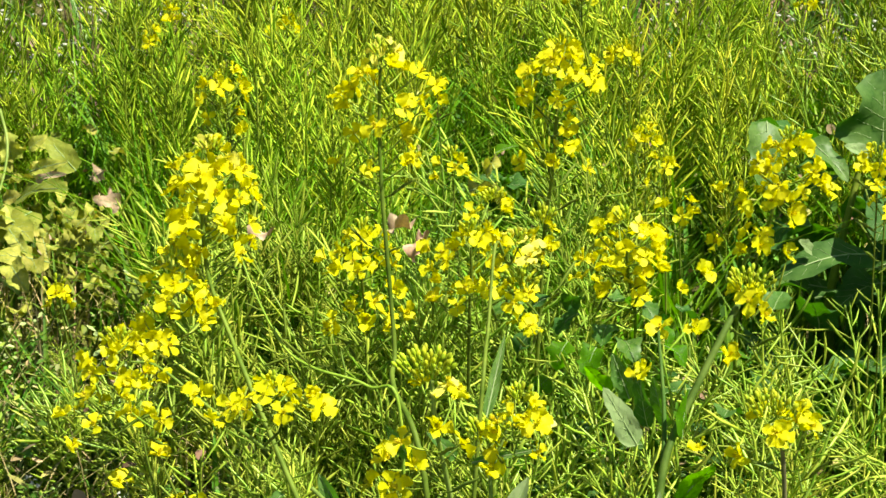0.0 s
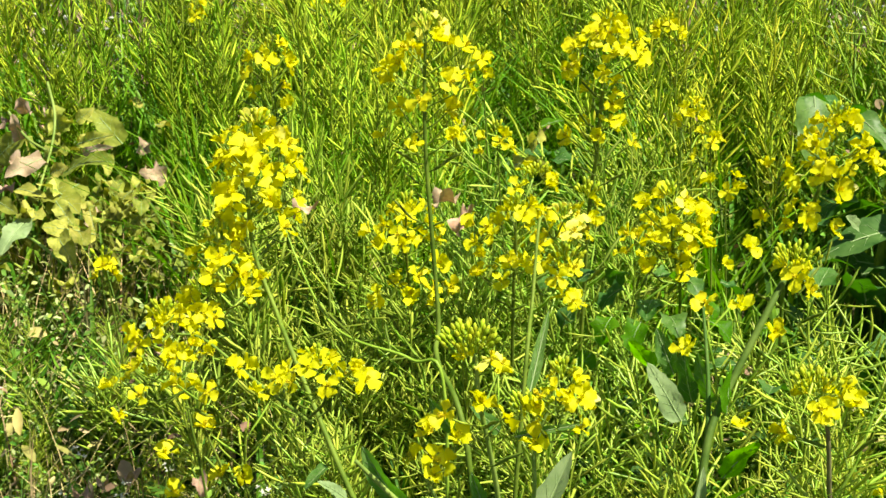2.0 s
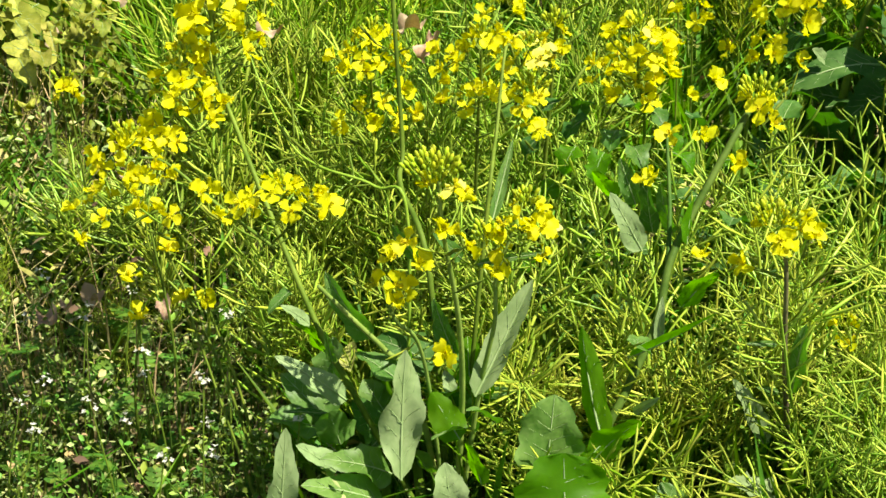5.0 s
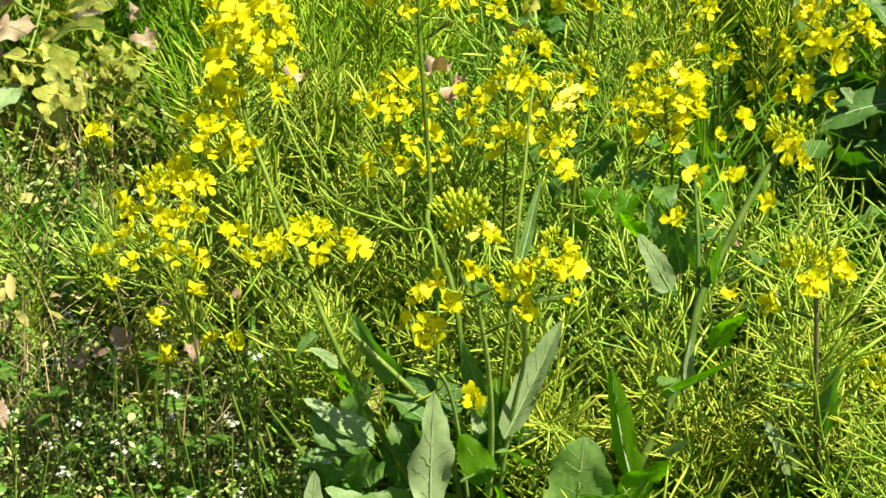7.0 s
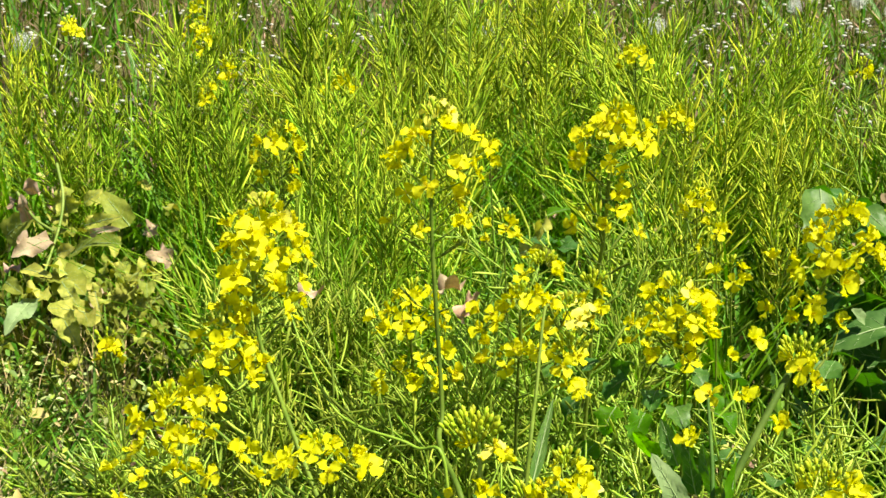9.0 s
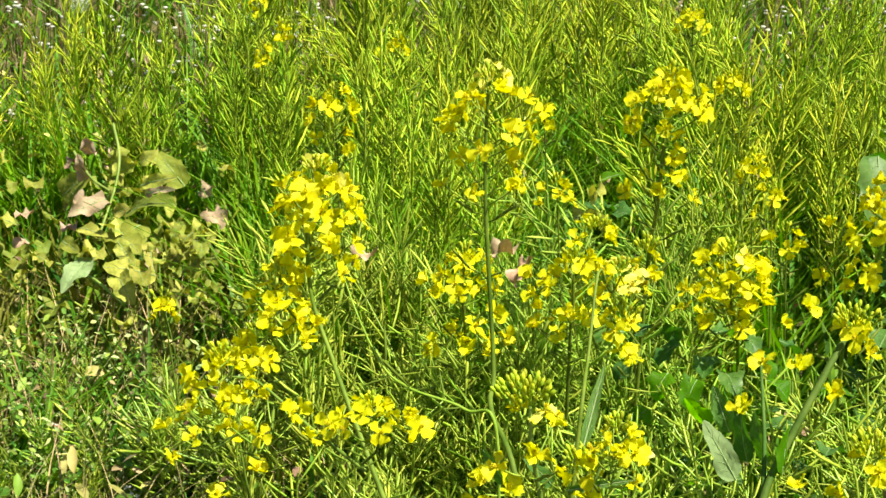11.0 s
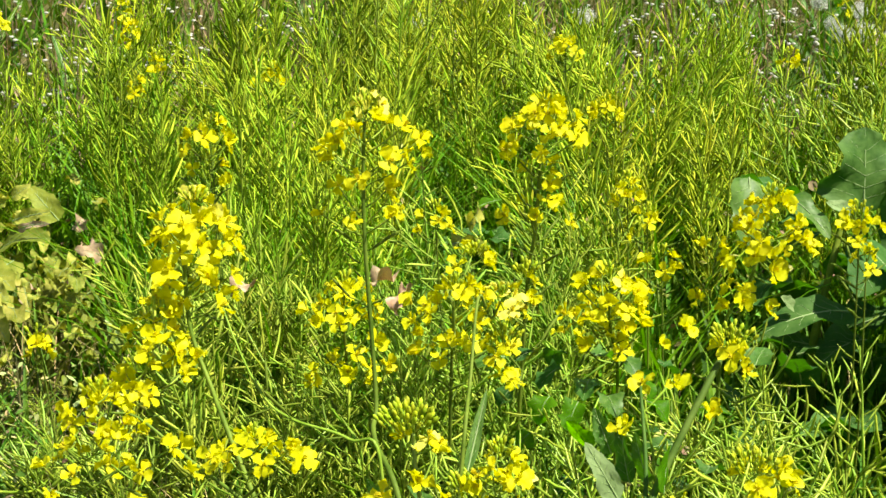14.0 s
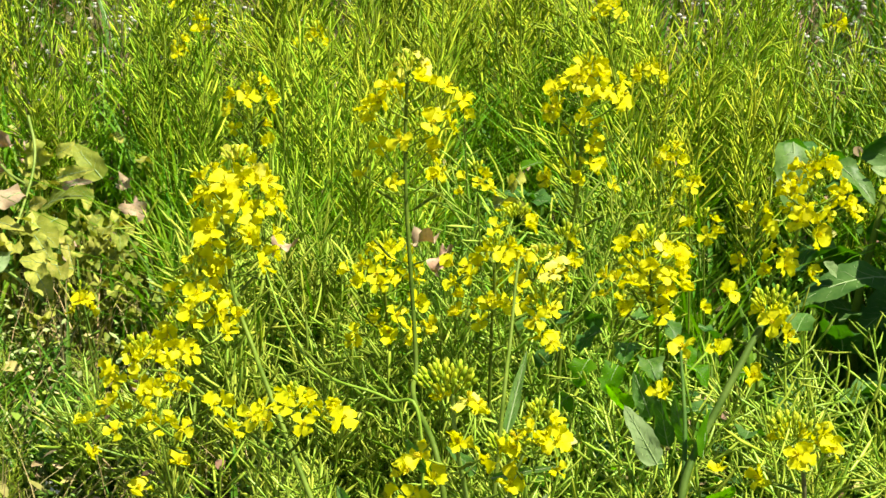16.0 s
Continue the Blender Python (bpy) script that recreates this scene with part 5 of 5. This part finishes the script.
# ---------------------------------------------------------------- single podded stalks that stand out of the tangle
rng = random.Random(91)
POD_MESHES = [Geo().add(*pod_line(rng.uniform(0.036, 0.052), rng.uniform(42, 66), rng, 5, 6, 0.74)).mesh("seed_pod", POD) for _ in range(9)]


def podded_stalk(x, y, length, lean, heading, seed, label):
    rng = random.Random(seed)
    ob = thing("rapeseed_stalk", x, y, ground_height(x, y) - 0.01, label, "seed stalk", "podded rapeseed stalks")
    way = stalk_way(length, lean, rng)
    way = moved(way, Matrix.Rotation(heading, 4, "Z"))
    part("stem", Geo().add(*tube(way, np.linspace(0.0028, 0.001, len(way)), 6)).mesh("stem", STALK), ob)
    for u, spin, opening, size in pod_places(length, 24, rng, 0.4, 0.8):
        at, ahead = along(way, u)
        part("seed_pod", rng.choice(POD_MESHES), ob, Matrix.Translation(at) @ turn_to(ahead, spin) @ Matrix.Scale(size / 0.044, 4))


rng = random.Random(92)
for k in range(34):     # leaning low across the front
    podded_stalk(rng.uniform(0.16, 0.55), rng.uniform(1.2, 1.62), rng.uniform(0.24, 0.34), rng.uniform(12, 50), rng.choice((2.5, 3.0, 0.4)) + rng.gauss(0, 0.5), 700 + k,
                 "leaning yellow-green rapeseed stalk hung with slender pods")
for k in range(20):     # upright ones at the left
    podded_stalk(rng.uniform(-0.5, -0.22), rng.uniform(1.6, 1.68), rng.uniform(0.16, 0.23), rng.uniform(5, 25), rng.uniform(1.8, 4.2), 740 + k,
                 "upright green rapeseed stalk with slender pods")
for k in range(14):     # upright ones behind the flowering plants
    podded_stalk(rng.uniform(-0.22, 0.16), rng.uniform(1.30, 1.5), rng.uniform(0.2, 0.29), rng.uniform(5, 34), rng.uniform(0, 6.3), 800 + k,
                 "yellow-green rapeseed stalk with slender pods behind the flowers")
for k in range(18):     # tall ones against the far weeds
    podded_stalk(rng.uniform(-0.1, 0.45), rng.uniform(2.9, 3.6), rng.uniform(0.42, 0.56), rng.uniform(8, 30), rng.uniform(0, 6.3), 760 + k,
                 "tall yellow-green rapeseed stalk with spreading pods")
for k in range(14):
    podded_stalk(rng.uniform(0.6, 1.0), rng.uniform(2.15, 2.5), rng.uniform(0.40, 0.5), rng.uniform(20, 40), 2.9 + rng.gauss(0, 0.4), 780 + k,
                 "tall leaning rapeseed stalk with spreading pods")


# ---------------------------------------------------------------- seed clocks and leaves at the far edge
def clock_mesh(rng, radius):
    """A round head of radiating seed hairs."""
    g = Geo()
    for i in range(230):
        z = 1 - 2 * (i + 0.5) / 230
        a, r = i * 2.39996, math.sqrt(1 - z * z)
        d = np.array((math.cos(a) * r, math.sin(a) * r, z))
        e = np.cross(d, (0.3, 0.5, 0.8))
        e /= np.linalg.norm(e)
        f = np.cross(d, e)
        g.add(*tube([d * radius * 0.15, d * radius * 0.85], [0.00012, 0.00012], 3))
        o, k = d * radius * rng.uniform(0.72, 1.0), radius * 0.11
        for s, t in ((e, f), (f, e)):
            g.add(*sheet([[o - s * k - t * k * 0.07, o - s * k + t * k * 0.07], [o + s * k - t * k * 0.07, o + s * k + t * k * 0.07]]))
    g.add(*tube([(0, 0, -radius * 0.2), (0, 0, -radius * 0.1), (0, 0, radius * 0.1), (0, 0, radius * 0.2)], [0.001, radius * 0.16, radius * 0.16, 0.001], 6))
    return g.mesh("seed_head", FLUFF)


CLOCKS = [clock_mesh(random.Random(150 + k), r) for k, r in enumerate((0.018, 0.021, 0.023))]
for k, (x, y, z) in enumerate(((0.828, 3.600, 0.375), (0.913, 3.700, 0.365), (0.913, 3.500, 0.383), (1.034, 3.400, 0.394), (0.990, 3.200, 0.390), (0.961, 3.400, 0.375), (0.905, 3.100, 0.381),
                               (0.896, 3.000, 0.380), (0.934, 3.000, 0.383), (0.974, 3.050, 0.374), (0.092, 3.300, 0.353), (0.431, 3.200, 0.376), (0.551, 3.700, 0.375), (0.796, 3.600, 0.353), (-0.825, 3.100, 0.361))):
    ob = thing("dandelion_clock", x + 0.01, y, ground_height(x, y), "grey-white dandelion seed head on a thin stem", "dandelion", "dandelion clocks")
    h = z - ob.location.z
    way = curve([(0, 0, -0.005), (0.004, 0, h * 0.5), (-0.01, 0, h)], 4)
    part("stem", Geo().add(*tube(way, np.linspace(0.002, 0.0014, len(way)), 5)).mesh("stem", STALK), ob)
    part("seed_head", CLOCKS[k % 3], ob, Matrix.Translation((-0.01, 0, h)))
rng = random.Random(160)
for k in range(16):
    x, y = rng.uniform(-1.4, 1.9), rng.uniform(3.6, 4.8)
    D = thing("broad_dock", x, y, ground_height(x, y), "clump of long dark green leaves at the field edge", "leafy plant", "leafy clumps")
    for i in range(6):
        leaf(D, (0, 0, 0), i * 60 + rng.uniform(-20, 20), rng.uniform(50, 75), rng.uniform(0.2, 0.34), rng.uniform(0.03, 0.055), GRASS if i % 2 else CABBAGE, 900 + k * 6 + i, bend=30, wave=0.2)

# dark gap with a few broad leaves in the middle of the pods
H = thing("leafy_weed", 0.165, 2.38, ground_height(0.165, 2.38), "low leafy weed in a dark gap between pods", "leafy plant")
rng = random.Random(170)
for k in range(9):
    leaf(H, (rng.uniform(-0.06, 0.06), rng.uniform(-0.12, 0.06), rng.uniform(0.1, 0.22)), rng.uniform(0, 360), rng.uniform(-10, 40), rng.uniform(0.05, 0.08), rng.uniform(0.03, 0.045), CABBAGE, 960 + k, bend=45, wave=0.3)
leaf(H, np.array((0.150, 2.200, 0.281)) - np.array(H.location), 20, 25, 0.045, 0.026, BACKLIT_LEAF, 970, bend=30, label="light green leaf catching the sun")
rng = random.Random(171)
blades("meadow_grass", [s for s in ((rng.uniform(-3.5, 3.5), rng.uniform(2.7, 7.0)) for _ in range(5000)) if s[1] > field_edge(s[0])], GRASS, "rough dark green grass beyond the rapeseed", 0.26, 0.006, 172, "grass")


# ---------------------------------------------------------------- small leaves and dry scraps caught among the pods
def scraps(name, count, mat, seed, size, label, category, dead=False, corner=False):
    rng = random.Random(seed)
    g = Geo()
    while len(g.v) < count:
        y = rng.uniform(1.25, 3.6)
        x = rng.uniform(-0.45 * y, 0.45 * y)
        if corner:
            y = rng.uniform(1.15, 2.05)
            x = -rng.uniform(0.08 + 0.08 * (y - 1.1), 0.43) * y
        elif lies_open(x, y) or noise.noise(Vector((x * 4, y * 4, seed))) < (0.05 if dead else -0.15):
            continue
        z = ground_height(x, y) + rng.uniform(0.06, 0.18 if corner else 0.26) * min(1.0, 0.5 + 0.4 * (y - 1.2))
        a, tip = rng.uniform(0, 6.3), size * rng.uniform(0.5, 1.5)
        w = tip * rng.uniform(0.2, 0.4)
        ahead = np.array((math.cos(a), math.sin(a), rng.uniform(-0.9, 0.9))) * tip
        side = np.array((-math.sin(a), math.cos(a), rng.uniform(-0.8, 0.8))) * w
        up = np.cross(ahead, side)
        up *= w * rng.uniform(0.1, 0.8) / (np.linalg.norm(up) + 1e-9)
        o = np.array((x, y, z))
        rows = []
        for u, k in ((0, 0.15), (0.3, 0.9), (0.6, 1.0), (0.85, 0.6), (1.0, 0.1)):
            c = o + ahead * u - up * (1.5 * u * u)
            rows.append([c - side * k + up * k, c, c + side * k + up * k])
        g.add(*sheet(rows))
    return tagged(new(name, g.mesh(name, mat)), label, category, kind="stuff")


scraps("small_leaves", 1300, WEED, 181, 0.015, "small green leaves scattered among the pods", "leaves")
scraps("yellow_scraps", 500, YELLOW_SCRAP, 182, 0.016, "withered yellow leaf scraps among the pods", "leaves", True)
scraps("dry_scraps", 480, RED_WEED, 183, 0.015, "dry reddish-brown leaf scraps among the pods", "leaves", True)
scraps("withered_scraps", 420, STRAW, 184, 0.008, "withered straw-coloured leaf scraps among the low weeds", "leaves", corner=True)
scraps("brown_scraps", 110, RED_WEED, 185, 0.012, "reddish-brown dry leaf scraps among the low weeds", "leaves", corner=True)
